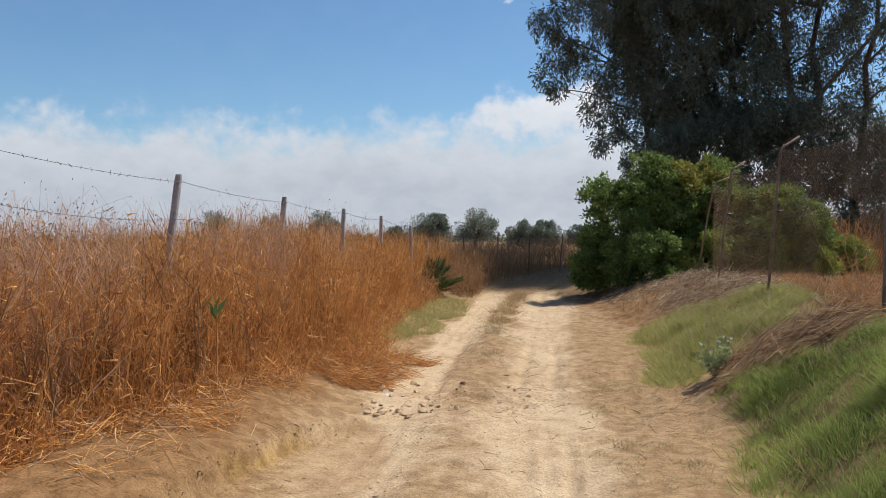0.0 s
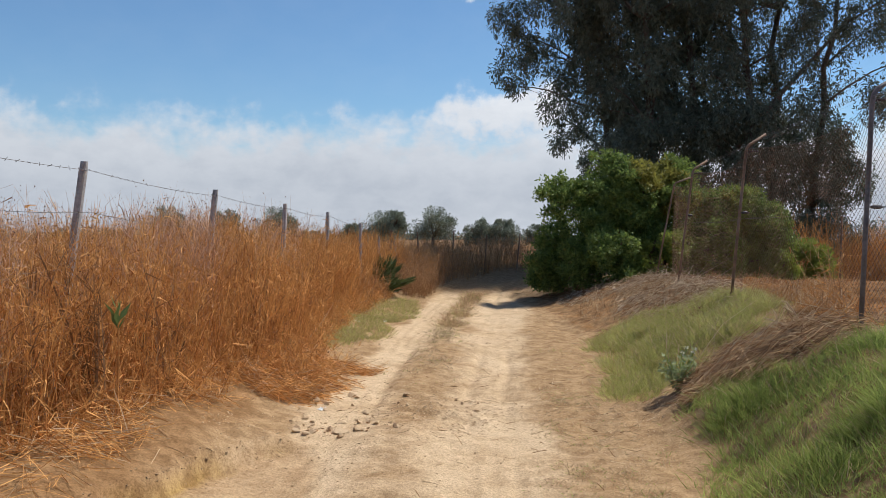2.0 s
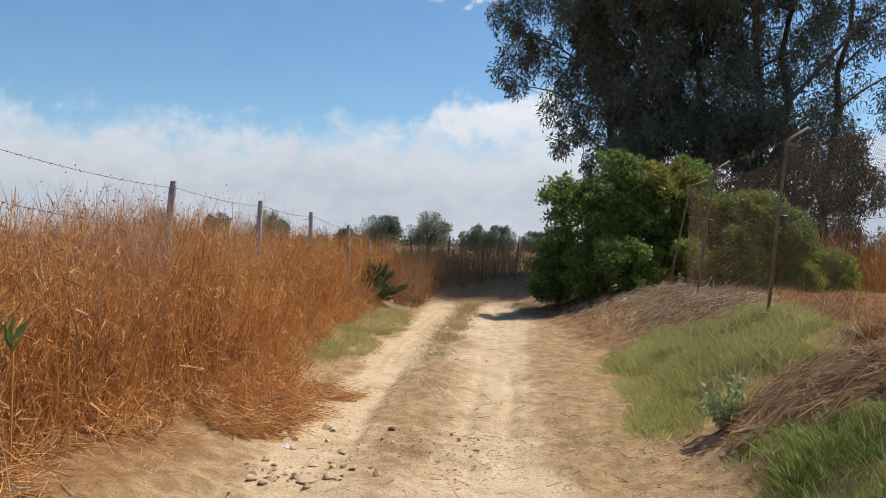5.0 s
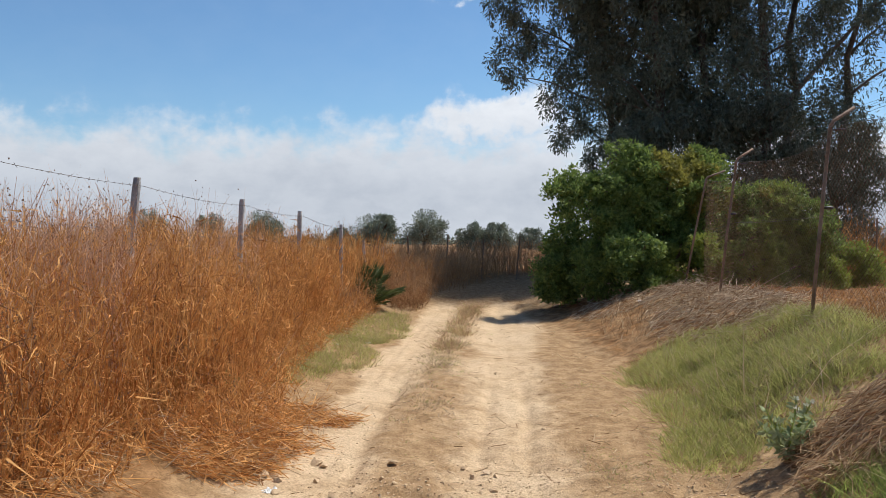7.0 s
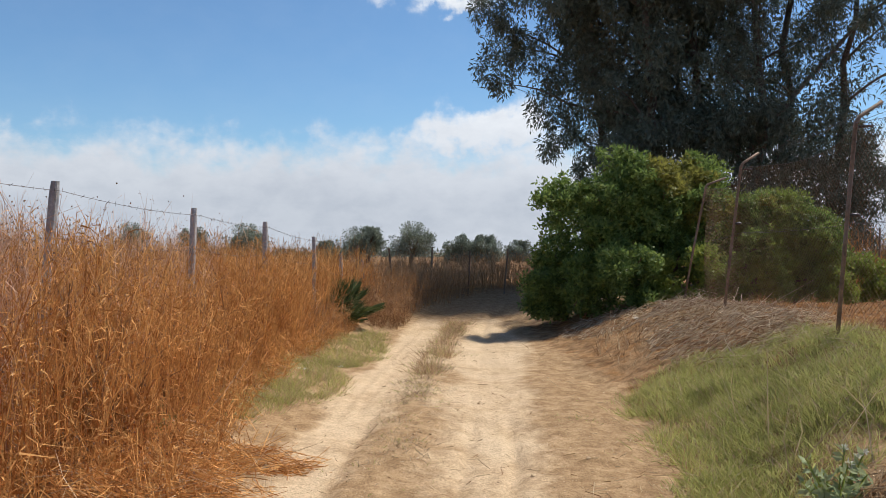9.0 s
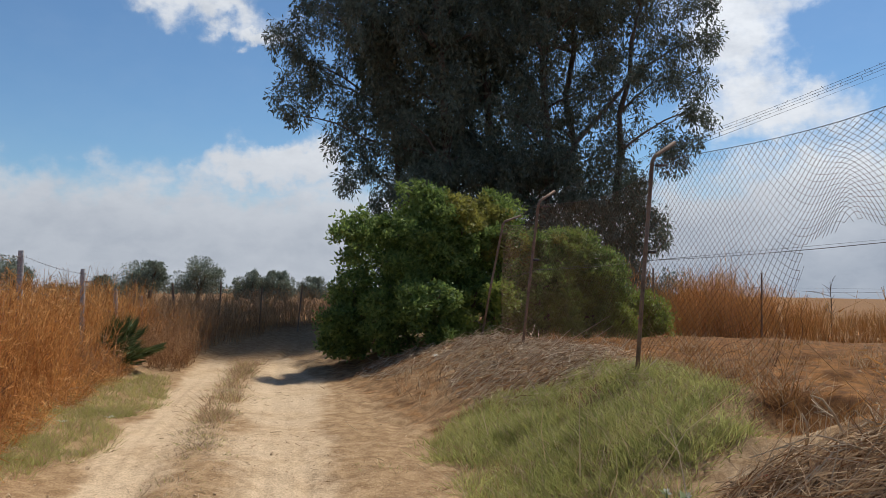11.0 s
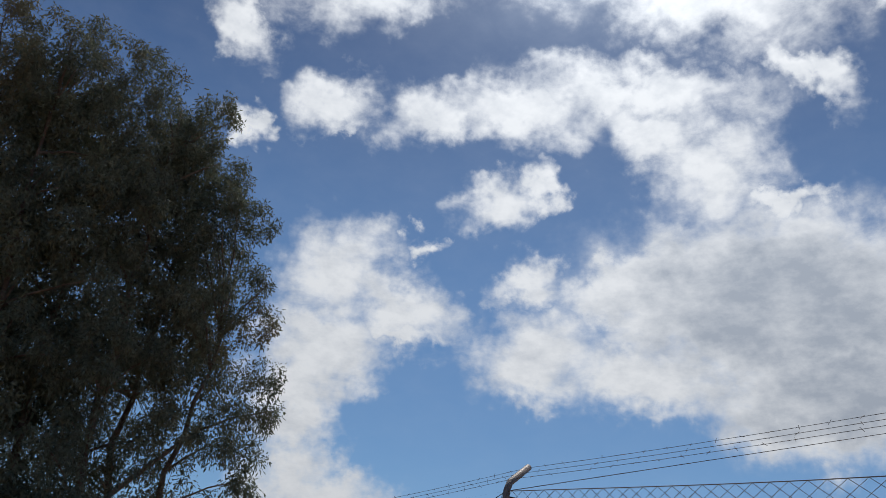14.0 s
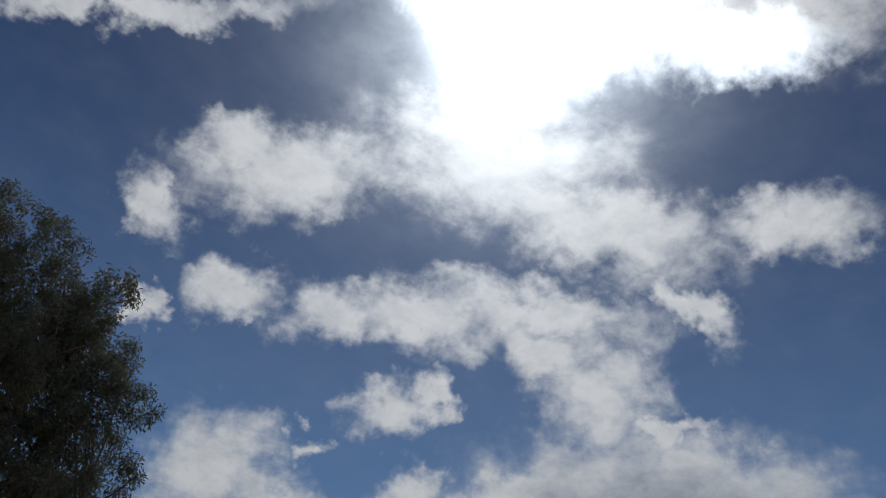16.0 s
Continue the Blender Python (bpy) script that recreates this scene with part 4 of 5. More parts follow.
grass("short_grass", frayed(np.concatenate([patch(11000, -2.85, 12.0, 0.42, 1.9), patch(7000, -2.95, 15.0, 0.40, 1.8)]), 0.2), 0.04, 0.15, "short green and yellow grass on the verge", (GRASS_YELLOW, WEED_PALE), share=0.3, tufts=0.05)


stalks_at = np.concatenate([patch(260, 1.3, 10.3, 0.8, 1.7), patch(160, 1.8, 5.6, 0.7, 1.5), patch(60, 2.1, 8.4, 0.3, 0.6)])
grass("grass_stalks", stalks_at, 0.2, 0.5, "long dry seeding stalks rising out of the grass", (STRAW, WEED_TAN), lean=0.5, width=0.004, share=0.3)


def mid_strip(n, y0, y1, wide):
    y = rng.uniform(y0, y1, n)
    return np.stack([np.interp(y, STRIP[:, 1], STRIP[:, 0]) + wide * rng.normal(0, 0.6, n), y], 1)


track = mid_strip(9000, 8.0, 19.0, 0.22)
track = track[fbm(track[:, 0], track[:, 1], 1.1, 3) + 0.035 * (track[:, 1] - 13) + rng.normal(0, 0.12, len(track)) > 0.02]
grass("track_grass", track, 0.02, 0.08, "thin dry yellow grass between the wheel tracks", (STRAW, GRASS_YELLOW), share=0.22, lean=0.8, tufts=0.07)
grass("yellow_grass", frayed(np.concatenate([patch(1600, -1.80, 17.7, 0.18, 1.6), patch(900, -1.68, 14.6, 0.16, 1.8)]), 0.10), 0.05, 0.22, "tufts of yellow dry grass between the wheel tracks", (STRAW_FRESH, GRASS_YELLOW), share=0.15, lean=0.3, tufts=0.06)
reseed(113)
LITTER = np.concatenate([patch(3400, 1.72, 14.0, 0.75, 2.6), patch(1600, 2.2, 13.0, 0.4, 2.4), patch(1800, 1.1, 16.6, 1.1, 1.0)])


def straw(name, spots, label, mats, lo=0.06, hi=0.4, lift=0.1, width=0.006, share=0.18):
    """Stalks lying on the ground, each along the slope beneath it."""
    n = len(spots)
    a, size = rng.uniform(0, 2 * math.pi, n), rng.uniform(lo, hi, n)
    half = 0.5 * size[:, None] * np.stack([np.cos(a), np.sin(a)], 1)
    up = lift * rng.random(n) ** 2
    root, end = on_ground(spots - half), on_ground(spots + half)
    root[:, 2] += up
    end[:, 2] += up + rng.normal(0.02, 0.25, n) * size
    v, f = blades(root, end - root, np.linalg.norm(end - root, axis=1), width, rng.normal(0, 0.10, (n, 3)) * size[:, None], 2, 0.6)
    idx = np.repeat(np.where(rng.random(n) < share, 1, 0), 2)
    return tagged(new(name, mesh_of(name, v, f, list(mats), idx)), label, "straw", kind="stuff")


straw("straw_litter", LITTER, "matted grey-brown straw and dead stalks on the mound", (STRAW, WEED_DARK), 0.04, 0.20, 0.06, 0.009, 0.25)
HEAP = frayed(np.concatenate([patch(3400, 1.75, 7.75, 0.66, 0.72), patch(1400, 1.35, 7.85, 0.35, 0.38), patch(1200, 2.2, 7.6, 0.38, 0.75)]), 0.2)
straw("straw_heap", HEAP, "heap of pale tan cut straw on the bank", (STRAW_FRESH, WEED_DARK), 0.05, 0.30, 0.10, 0.0065, 0.22)
STICKS = np.concatenate([patch(300, 1.7, 14.0, 0.75, 2.4), patch(110, 1.75, 7.95, 0.6, 0.5)])
straw("dead_stalks", STICKS, "long dead stalks lying over the straw", (STRAW, WEED_DARK), 0.2, 0.6, 0.13, 0.007)
reseed(140)
grass("stubble", np.concatenate([patch(700, 1.3, 15.0, 0.9, 2.0), patch(300, 2.0, 13.0, 0.4, 1.5)]), 0.07, 0.26, "short dry stubble standing on the crest of the mound", (WEED_PALE, WEED_DARK), lean=0.3, width=0.008, share=0.4)
reseed(114)
under = np.concatenate([strip(4600, 0.0, 7.5, 0.9, 1.0) + (0.35, 0), strip(7000, 7.5, 18.0, 0.9, 1.0) + (0.3, 0), patch(2600, -2.5, 8.3, 0.42, 0.65), patch(500, -2.75, 5.4, 0.22, 0.5), patch(350, -2.75, 4.6, 0.3, 0.9)])
straw("fallen_stalks", under, "fallen orange stalks at the foot of the weeds", (WEED, WEED_PALE), 0.05, 0.30, 0.16, 0.005)


straw("flattened_stalks", np.concatenate([patch(900, -2.35, 9.45, 0.45, 0.3), patch(700, -2.45, 8.2, 0.4, 0.5), patch(300, -2.3, 8.7, 0.35, 0.4)]), "flattened orange stalks spilling on to the track", (WEED, WEED_PALE), 0.08, 0.32, 0.03, 0.006)


# ---------------------------------------------------------------- trees and bushes
def clumps(centres, radii, per, length, width, droop, squash=1.0, level=0.0):
    """Leaves gathered round clump centres, mostly outside, hanging by droop."""
    i = np.repeat(np.arange(len(centres)), per)
    n = len(i)
    d = unit(rng.normal(size=(n, 3)))
    r = rng.random(n)[:, None] ** 0.45
    at = centres[i] + d * r * radii[i][:, None] * (1, 1, squash)
    way = unit(d * 0.6 + rng.normal(0, 0.6, (n, 3)) + (0, 0, -droop))
    return leaves(at, way, rng.uniform(0.7, 1.25, n) * length, rng.uniform(0.7, 1.2, n) * width, level)


def limb(a, b, r0, r1, wander=0.06, n=7):
    s = np.linspace(0, 1, n)[:, None]
    length = np.linalg.norm(b - a)
    line = a * (1 - s) + b * s
    line[1:-1] += rng.normal(0, wander * length / n, (n - 2, 3))
    line[:, 2] += (0.06 * length * np.sin(np.pi * s))[:, 0]
    return tube(line, np.linspace(r0, r1, n), 7)


def eucalyptus():
    base = np.array((5.1, 29.9, 0.1))
    hub, shrink = np.array((-0.69, 4.32, 1.65)), 0.86

    def nearer(p):
        return hub + shrink * (p - hub)

    tree = thing("eucalyptus_tree", "tall dark eucalyptus with several pale trunks and drooping foliage", "tree", base)
    zs = np.array([3.0, 5.0, 8.0, 12.0, 16.0, 20.0, 22.5, 24.4])
    left = np.array([9.0, 0.4, -1.6, -1.6, -2.2, -1.8, -1.2, 0.6])
    right = np.array([11.2, 12.4, 13.4, 13.1, 12.6, 11.4, 9.6, 6.6])
    # stems
    feet = [(2.6, 35.5), (4.0, 33.5), (5.6, 34.6), (7.4, 33.6), (8.6, 35.2), (9.8, 34.0)]
    heads = [(0.4, 34.5, 17.5), (2.2, 33.0, 21.5), (4.6, 35.0, 23.0), (7.0, 33.4, 22.0), (9.3, 35.5, 19.5), (11.0, 33.6, 14.5)]
    stems = []
    for (x, y), top in zip(feet, heads):
        a, b = np.array((x, y, -0.45)), np.array(top)
        s = np.linspace(0, 1, 12)[:, None]
        line = a * (1 - s ** 1.3) + b * s ** 1.3
        line[:, 2] = (a[2] + (b[2] - a[2]) * s)[:, 0]
        line[1:-1, :2] += rng.normal(0, 0.12, (10, 2))
        v, f = tube(line, np.linspace(0.19, 0.03, 12), 9)
        part("trunk", mesh_of("trunk", nearer(v) - base, f, BARK, shade=True), tree, "pale peeling trunk")
        stems.append(line)
    # boughs: rounded masses that stay apart from one another, set all round the outline and inside it
    lobes = []

    def bough(p, size, gap):
        if all(np.linalg.norm(p - q) > gap * (size + other) for q, other in lobes):
            lobes.append((p, size))

    # boughs that stand out at the edge of the crown: x, height, radius
    rim = [(-3.1, 15.1, 0.85), (-2.4, 12.9, 1.05), (-1.4, 12.1, 0.75), (-2.3, 10.0, 0.85), (-1.6, 11.0, 0.8), (-1.8, 8.9, 1.0), (-1.8, 7.6, 0.9), (0.0, 6.5, 0.95), (0.2, 5.0, 0.6),
           (1.2, 5.7, 0.85), (12.8, 14.2, 1.0), (13.3, 12.1, 1.0), (13.5, 10.5, 0.85), (13.5, 9.0, 0.8), (13.3, 7.5, 0.75), (12.7, 6.1, 0.55), (11.8, 3.7, 0.72), (11.1, 2.6, 0.72),
           (10.1, 3.6, 0.72), (9.2, 4.5, 0.8), (8.7, 2.8, 0.75), (10.9, 4.7, 0.6), (0.6, 22.7, 1.1), (2.9, 23.1, 1.1), (5.6, 23.3, 1.1), (8.3, 21.7, 1.1), (10.9, 18.8, 1.05),
           (12.0, 15.7, 0.95), (6.5, 19.7, 1.3), (3.9, 18.8, 1.5), (-0.8, 20.8, 1.1), (-2.0, 18.6, 1.1), (-2.6, 16.8, 1.0), (9.8, 20.3, 0.8), (11.6, 17.2, 0.8), (2.4, 5.2, 0.9), (4.0, 5.0, 0.9),
           (5.6, 4.8, 0.9), (7.2, 4.6, 0.9), (3.2, 3.4, 0.9), (5.0, 3.0, 0.9), (6.8, 2.8, 0.9), (7.6, 1.2, 0.8), (5.8, 1.2, 0.8), (9.4, 1.2, 0.8)]
    for x, z, r in rim:
        lobes.append((np.array((x - 0.4 if x > 10 else x + 0.15, 33.8 + rng.uniform(-0.8, 0.8), z)), r))
    for z in np.arange(5.4, 22.6, 0.7):
        lo, hi = np.interp(z, zs, left) + 0.9, np.interp(z, zs, right) - 0.9
        deep = 3.4 if z < 18 else 2.4
        for a in np.arange(0, 2 * math.pi, 0.45) + rng.uniform(0, 0.4):
            size = rng.uniform(0.8, 1.5)
            reach = rng.uniform(0.6, 0.98)
            h = max(0.3, (hi - lo) / 2 - 0.8 * size)
            p = np.array(((lo + hi) / 2 + h * reach * math.cos(a), 34.4 + min(h, deep) * reach * math.sin(a), z + rng.uniform(-0.3, 0.3)))
            if p[0] < 7.5 or z > 10.5 or rng.random() < 0.5:
                bough(p, size, 0.60)
    for _ in range(160):
        bough(np.array((rng.uniform(1.5, 11.0), rng.uniform(32.0, 35.0), rng.uniform(0.6, 6.0))), rng.uniform(0.7, 1.0), 0.52)
    for _ in range(500):
        z = rng.uniform(6.0, 22.0)
        lo, hi = np.interp(z, zs, left) + 0.8, np.interp(z, zs, right) - 0.8
        p = np.array((rng.uniform(lo, hi), rng.uniform(32.0, 36.0), z))
        if p[0] < 7.0 or z > 10.0 or rng.random() < 0.3:
            bough(p, rng.uniform(0.7, 1.2), 0.66)
    centre, radius = [], []
    for p, size in lobes:
        m = int(13 * size * size) + 7
        d = unit(rng.normal(size=(m, 3)) + (0, 0, 0.15))
        centre.append(p + d * size * rng.uniform(0.55, 0.95, m)[:, None] * (1, 1, 0.9))
        radius.append(rng.uniform(0.24, 0.46, m))
    centre, radius = np.concatenate(centre), np.concatenate(radius)
    airy = (centre[:, 0] > 8.2) & (centre[:, 0] < 13.0) & (centre[:, 2] > 4.6) & (centre[:, 2] < 13.5)
    keep = ~airy | (rng.random(len(centre)) < 0.72)
    centre, radius = centre[keep], radius[keep]
    # the middle of the crown, thin low on the side of the field
    iz = rng.uniform(5.0, 21.0, 560)
    il, ir = np.interp(iz, zs, left) + 2.4, np.interp(iz, zs, right) - 2.2
    inner = np.stack([il + (ir - il) * rng.random(560), rng.uniform(33.0, 36.5, 560), iz], 1)
    inner = inner[(inner[:, 2] > 11.0) | (inner[:, 0] < 6.5)]
    v, f = joined(clumps(centre, radius, 64, 0.19, 0.056, 0.75, 1.25), clumps(inner, rng.uniform(0.4, 0.8, len(inner)), 60, 0.28, 0.10, 0.7, 1.2))
    part("crown", mesh_of("crown", nearer(v) - base, f, EUC_LEAF), tree, "dark drooping grey-green leaves, browned in places")
    v, f = tube([(6.9, 33.2, 4.6), (8.4, 33.0, 6.6), (9.8, 33.1, 8.2), (11.0, 33.4, 9.6)], [0.11, 0.09, 0.07, 0.03], 8)
    part("limb", mesh_of("limb", nearer(v) - base, f, BARK, shade=True), tree)
    strands = []
    for k in rng.choice(len(centre), 260, replace=False):
        top = centre[k] - (0, 0, radius[k])
        m = 44
        s = rng.random(m)[:, None]
        at = top + np.array((rng.normal(0, 0.2), rng.normal(0, 0.2), -rng.uniform(0.5, 1.3))) * s + rng.normal(0, 0.09, (m, 3)) * (1.2 - s)
        strands.append(leaves(at, np.array((0, 0, -1.0)) + rng.normal(0, 0.35, (m, 3)), 0.17, 0.045))
    v, f = joined(*strands)
    part("drooping_foliage", mesh_of("drooping_foliage", nearer(v) - base, f, EUC_LEAF), tree, kind="stuff")
    for k in range(0, len(centre), 26):
        line = stems[int(np.argmin([np.linalg.norm(s[:, :2].mean(0) - centre[k, :2]) for s in stems]))]
        j = int(np.clip(np.searchsorted(line[:, 2], centre[k, 2] - 2.2), 2, 10))
        v, f = limb(line[j], centre[k], 0.06, 0.015)
        part("limb", mesh_of("limb", nearer(v) - base, f, BARK, shade=True), tree)


reseed(115)
eucalyptus()


def bush():
    base = np.array((1.6, 18.8, 0.3))
    shrub = thing("large_bush", "broad leafy green bush overhanging the track", "bush", base)
    masses = [(0.30, 18.4, 1.70, 0.85), (1.15, 18.7, 2.20, 0.95), (1.9, 19.0, 2.25, 0.9), (2.7, 18.9, 1.85, 0.9), (0.05, 18.0, 0.65, 0.72), (1.0, 17.8, 0.85, 0.8),
              (3.5, 18.8, 1.60, 0.85), (4.35, 18.8, 1.30, 0.78), (5.0, 18.9, 0.75, 0.68), (2.0, 18.1, 1.0, 0.8), (3.2, 18.3, 0.95, 0.75), (4.1, 18.2, 0.7, 0.6), (-0.25, 18.4, 0.45, 0.45)]
    lobes = [(1.0, 20.0, 1.5, 1.2), (3.0, 20.2, 1.3, 1.2)]
    lobes += [(x, y, z, 0.74 * r) for x, y, z, r in masses]
    for x, y, z, r in masses:
        for k in range(10):
            d = unit(rng.normal(size=3) + (0, -0.6, 0.35))
            lobes.append((x + d[0] * r * 0.84, y + d[1] * r * 0.84, z + d[2] * r * 0.84, r * float(rng.uniform(0.24, 0.44))))
    tips, size = [], []
    for x, y, z, r in lobes:
        m = int(150 * r * r) + 14
        d = unit(rng.normal(size=(m, 3)) + (0, 0, 0.2))
        k = 0.80 + 0.28 * rng.random(m) ** 1.2
        k *= 1 + 0.30 * fbm(d[:, 0] * 2 + x * 3, d[:, 1] * 2 + d[:, 2] * 3 + z, 1.0, 2)
        tips.append(np.array((x, y, z)) + d * (k * r)[:, None] * (1, 1, 0.85))
        size.append(rng.uniform(0.07, 0.15, m))
    tips, size = np.concatenate(tips), np.concatenate(size)
    floor = height(tips[:, 0], tips[:, 1])
    ok = tips[:, 2] > floor + 0.02
    tips, size = tips[ok], size[ok]
    yellow = np.hypot(tips[:, 0] - 2.0, (tips[:, 2] - 2.85) * 1.3) + 0.3 * fbm(tips[:, 0], tips[:, 2], 2.0, 2) < 0.55
    yellow |= np.hypot((tips[:, 0] - 2.9) * 0.7, (tips[:, 2] - 2.2) * 1.4) + 0.5 * fbm(tips[:, 0], tips[:, 2], 2.6, 2) < 0.32
    v, f = clumps(tips[~yellow], size[~yellow], 33, 0.078, 0.038, -0.2, 0.8, 0.5)
    part("foliage", mesh_of("foliage", v - base, f, GREEN_LEAF), shrub, "glossy mid-green leaves, yellower at the tips")
    v, f = clumps(tips[yellow], size[yellow], 34, 0.082, 0.040, -0.2, 0.8, 0.5)
    part("yellow_foliage", mesh_of("yellow_foliage", v - base, f, YELLOW_LEAF), shrub, "yellowish young leaves at the top")
    wood = []
    for x, y, z, r in lobes:
        if r < 0.42:
            continue
        foot = np.array((1.8 + 0.5 * (x - 1.8), 18.9, float(height(x, y)) - 0.05))
        v, f = limb(foot, np.array((x, y, z + r * 0.5)), 0.05, 0.012, 0.15)
        part("branch", mesh_of("branch", v - base, f, TWIG, shade=True), shrub)
    for k in range(0, len(tips), 18):
        x, y, z, r = lobes[int(np.argmin([np.linalg.norm(np.array(l[:3]) - tips[k]) for l in lobes]))]
        wood.append(limb(np.array((x, y, z)), tips[k], 0.015, 0.005, 0.1))
    v, f = joined(*wood)
    part("twigs", mesh_of("twigs", v - base, f, TWIG, shade=True), shrub, kind="stuff")


reseed(116)
bush()


def olive(tall, wide, n=46, per=130, leaf=0.20, foliage=OLIVE_LEAF):
    """An olive tree standing at the origin."""
    tree = thing("olive_tree", "grey-green olive tree with an open rounded crown", "tree", group="far olive trees")
    a = rng.uniform(0, 2 * math.pi, n)
    r = rng.random(n) ** 0.5 * wide * 0.5
    z = tall * (0.32 + 0.60 * rng.random(n) * (1 - 0.45 * (r / (wide * 0.5)) ** 2))
    centre = np.stack([r * np.cos(a), r * np.sin(a), z], 1)
    fork = np.array((0.1, 0, tall * 0.28))
    v, f = tube([(0, 0, -0.2), (0.05, 0.02, tall * 0.12), fork], [0.2, 0.15, 0.13], 8)
    part("trunk", mesh_of("trunk", v, f, TWIG, shade=True), tree)
    for c in centre[::3]:
        v, f = limb(fork, c, 0.07, 0.02, 0.1, 5)
        part("limb", mesh_of("limb", v, f, TWIG, shade=True), tree)
    v, f = clumps(centre, rng.uniform(0.3, 0.55, n) * wide / 3.4, per, leaf, leaf * 0.32, 0.0)
    part("crown", mesh_of("crown", v, f, foliage), tree)
    return tree


reseed(117)
trees = [olive(3.5, 3.4), olive(3.1, 2.5), olive(3.5, 2.3)]
trees[0].matrix_basis = pose(-9.9, 65, -0.6)
trees[1].matrix_basis = pose(-13.4, 66, -0.4)
trees[2].matrix_basis = pose(-6.2, 66, -1.2)
for k, (x, y, z, turn) in enumerate([(-15.0, 70, -0.9, 40), (-4.4, 66, -1.0, 100), (-22, 64, -0.9, 200), (-24, 68, -0.7, 20), (-18.5, 74, -1.5, 150), (-30, 72, -0.6, 310), (-38, 76, -0.5, 30), (-2.2, 84, -1.4, 60)]):
    copy_thing(trees[k % 3], pose(x, y, z, 0, 0, turn))
reseed(118)
big = olive(4.7, 4.6, 130, 280, 0.10, EUC_LEAF)
big.matrix_basis = pose(17.6, 18.6, 0.0)
tagged(big, "dense grey-green tree beyond the chain-link fence", "tree", "trees beyond the fence")


def far_woods():
    """A low belt of trees along the horizon."""
    n = 420
    a = np.radians(rng.uniform(-45, 75, n))
    d = rng.uniform(170, 260, n)
    at = np.stack([np.sin(a) * d, np.cos(a) * d, rng.uniform(-0.4, 0.9, n) - 0.0170 * (d - 30)], 1)
    at = at[np.degrees(a) < 8]
    v, f = clumps(at, rng.uniform(1.5, 3.5, len(at)), 90, 0.9, 0.4, 0.0, 0.55)
    tagged(new("far_woods", mesh_of("far_woods", v, f, OLIVE_LEAF)), "low dark belt of distant trees on the horizon", "trees", kind="stuff")


reseed(119)
far_woods()


def fan_palm():
    base = np.array((-3.56, 17.2, float(height(-3.56, 17.2)) - 0.02))
    palm = thing("fan_palm", "small dark green fan palm growing among the weeds", "palm", base)
    fans, stalks = [], []
    for k in range(76):
        a, tilt = rng.uniform(0, 2 * math.pi), rng.uniform(0.05, 1.35)
        d = np.array((math.sin(tilt) * math.cos(a), math.sin(tilt) * math.sin(a), math.cos(tilt)))
        hub = d * rng.uniform(0.08, 0.50) * (1, 1, 1.25) + (0, 0, 0.02)
        stalks.append(tube([np.zeros(3), hub * 0.5 + (0, 0, 0.02), hub], [0.009, 0.007, 0.006], 5))
        side = unit(np.cross(d, (0, 0, 1) if tilt > 0.2 else (1, 0, 0)))
        up = np.cross(side, d)
        th = np.linspace(-1.25, 1.25, 15)[:, None]
        way = np.cos(th) * d + np.sin(th) * side + 0.1 * up
        fans.append(blades(np.repeat(hub[None], 15, 0), way, 0.35, 0.036, np.array((0, 0, -0.05)), 2, 0.1))
    v, f = joined(*fans)
    part("fronds", mesh_of("fronds", v, f, PALM_LEAF), palm)
    v, f = joined(*stalks)
    part("stalks", mesh_of("stalks", v, f, PALM_LEAF), palm)


reseed(120)
fan_palm()


def herb(x, y, label, tall=0.3, count=14, flowers=0):
    base = np.array((x, y, float(height(x, y))))
    plant = thing("leafy_weed", label, "plant", base)
    stems, foliage, tips = [], [], []
    for k in range(count):
        a = rng.uniform(0, 2 * math.pi)
        tip = np.array((0.42 * tall * math.cos(a), 0.42 * tall * math.sin(a), tall * rng.uniform(0.5, 1.0)))
        tips.append(tip)
        stems.append(tube([np.zeros(3), tip * 0.5 + (0, 0, 0.03), tip], [0.005, 0.004, 0.003], 5))
        s = rng.uniform(0.2, 1.0, 18)[:, None]
        foliage.append(leaves(tip * s, rng.normal(0, 1, (18, 3)) + (0, 0, 0.3), 0.06, 0.028))
    for v, f in stems:
        part("stem", mesh_of("stem", v, f, GRASS), plant)
    v, f = joined(*foliage)
    part("foliage", mesh_of("foliage", v, f, HERB_LEAF if flowers else HERB_DARK), plant)
    for tip in sorted(tips, key=lambda q: -q[2])[:flowers]:
        v, f = leaves(np.repeat(tip[None], 9, 0), rng.normal(0, 1, (9, 3)) + (0, 0, 0.9), 0.03, 0.016)
        part("flower", mesh_of("flower", v, f, PETAL), plant, "small whitish flower head")


reseed(121)
herb(1.08, 8.12, "small grey-green leafy weed with whitish flowers beside the track", 0.36, 18, 4)
def shoot():
    """A tall green weed whose broad blades stand among the dry stems."""
    base = np.array((-2.92, 5.87, float(height(-2.92, 5.87))))
    tuft = thing("green_weed", "fresh broad-leaved green weed standing among dry stems", "plant", base)
    v, f = tube([(0, 0, -0.02), (0.01, 0.0, 0.4), (0.0, 0.02, 0.80)], [0.007, 0.006, 0.004], 6)
    part("stem", mesh_of("stem", v, f, WEED), tuft)
    for k in range(8):
        a = 2.4 * k + rng.uniform(-0.3, 0.3)
        out = np.array((math.cos(a), math.sin(a), 0.0))
        at = np.array([[0.0, 0.01, 0.62 + 0.02 * k]])
        way = (out * rng.uniform(0.35, 0.8) + (0, 0, 1.0))[None]
        v, f = leaves(at, way, rng.uniform(0.10, 0.17, 1), np.array([0.042]))
        part("leaf", mesh_of("leaf", v, f, HERB_DARK), tuft)


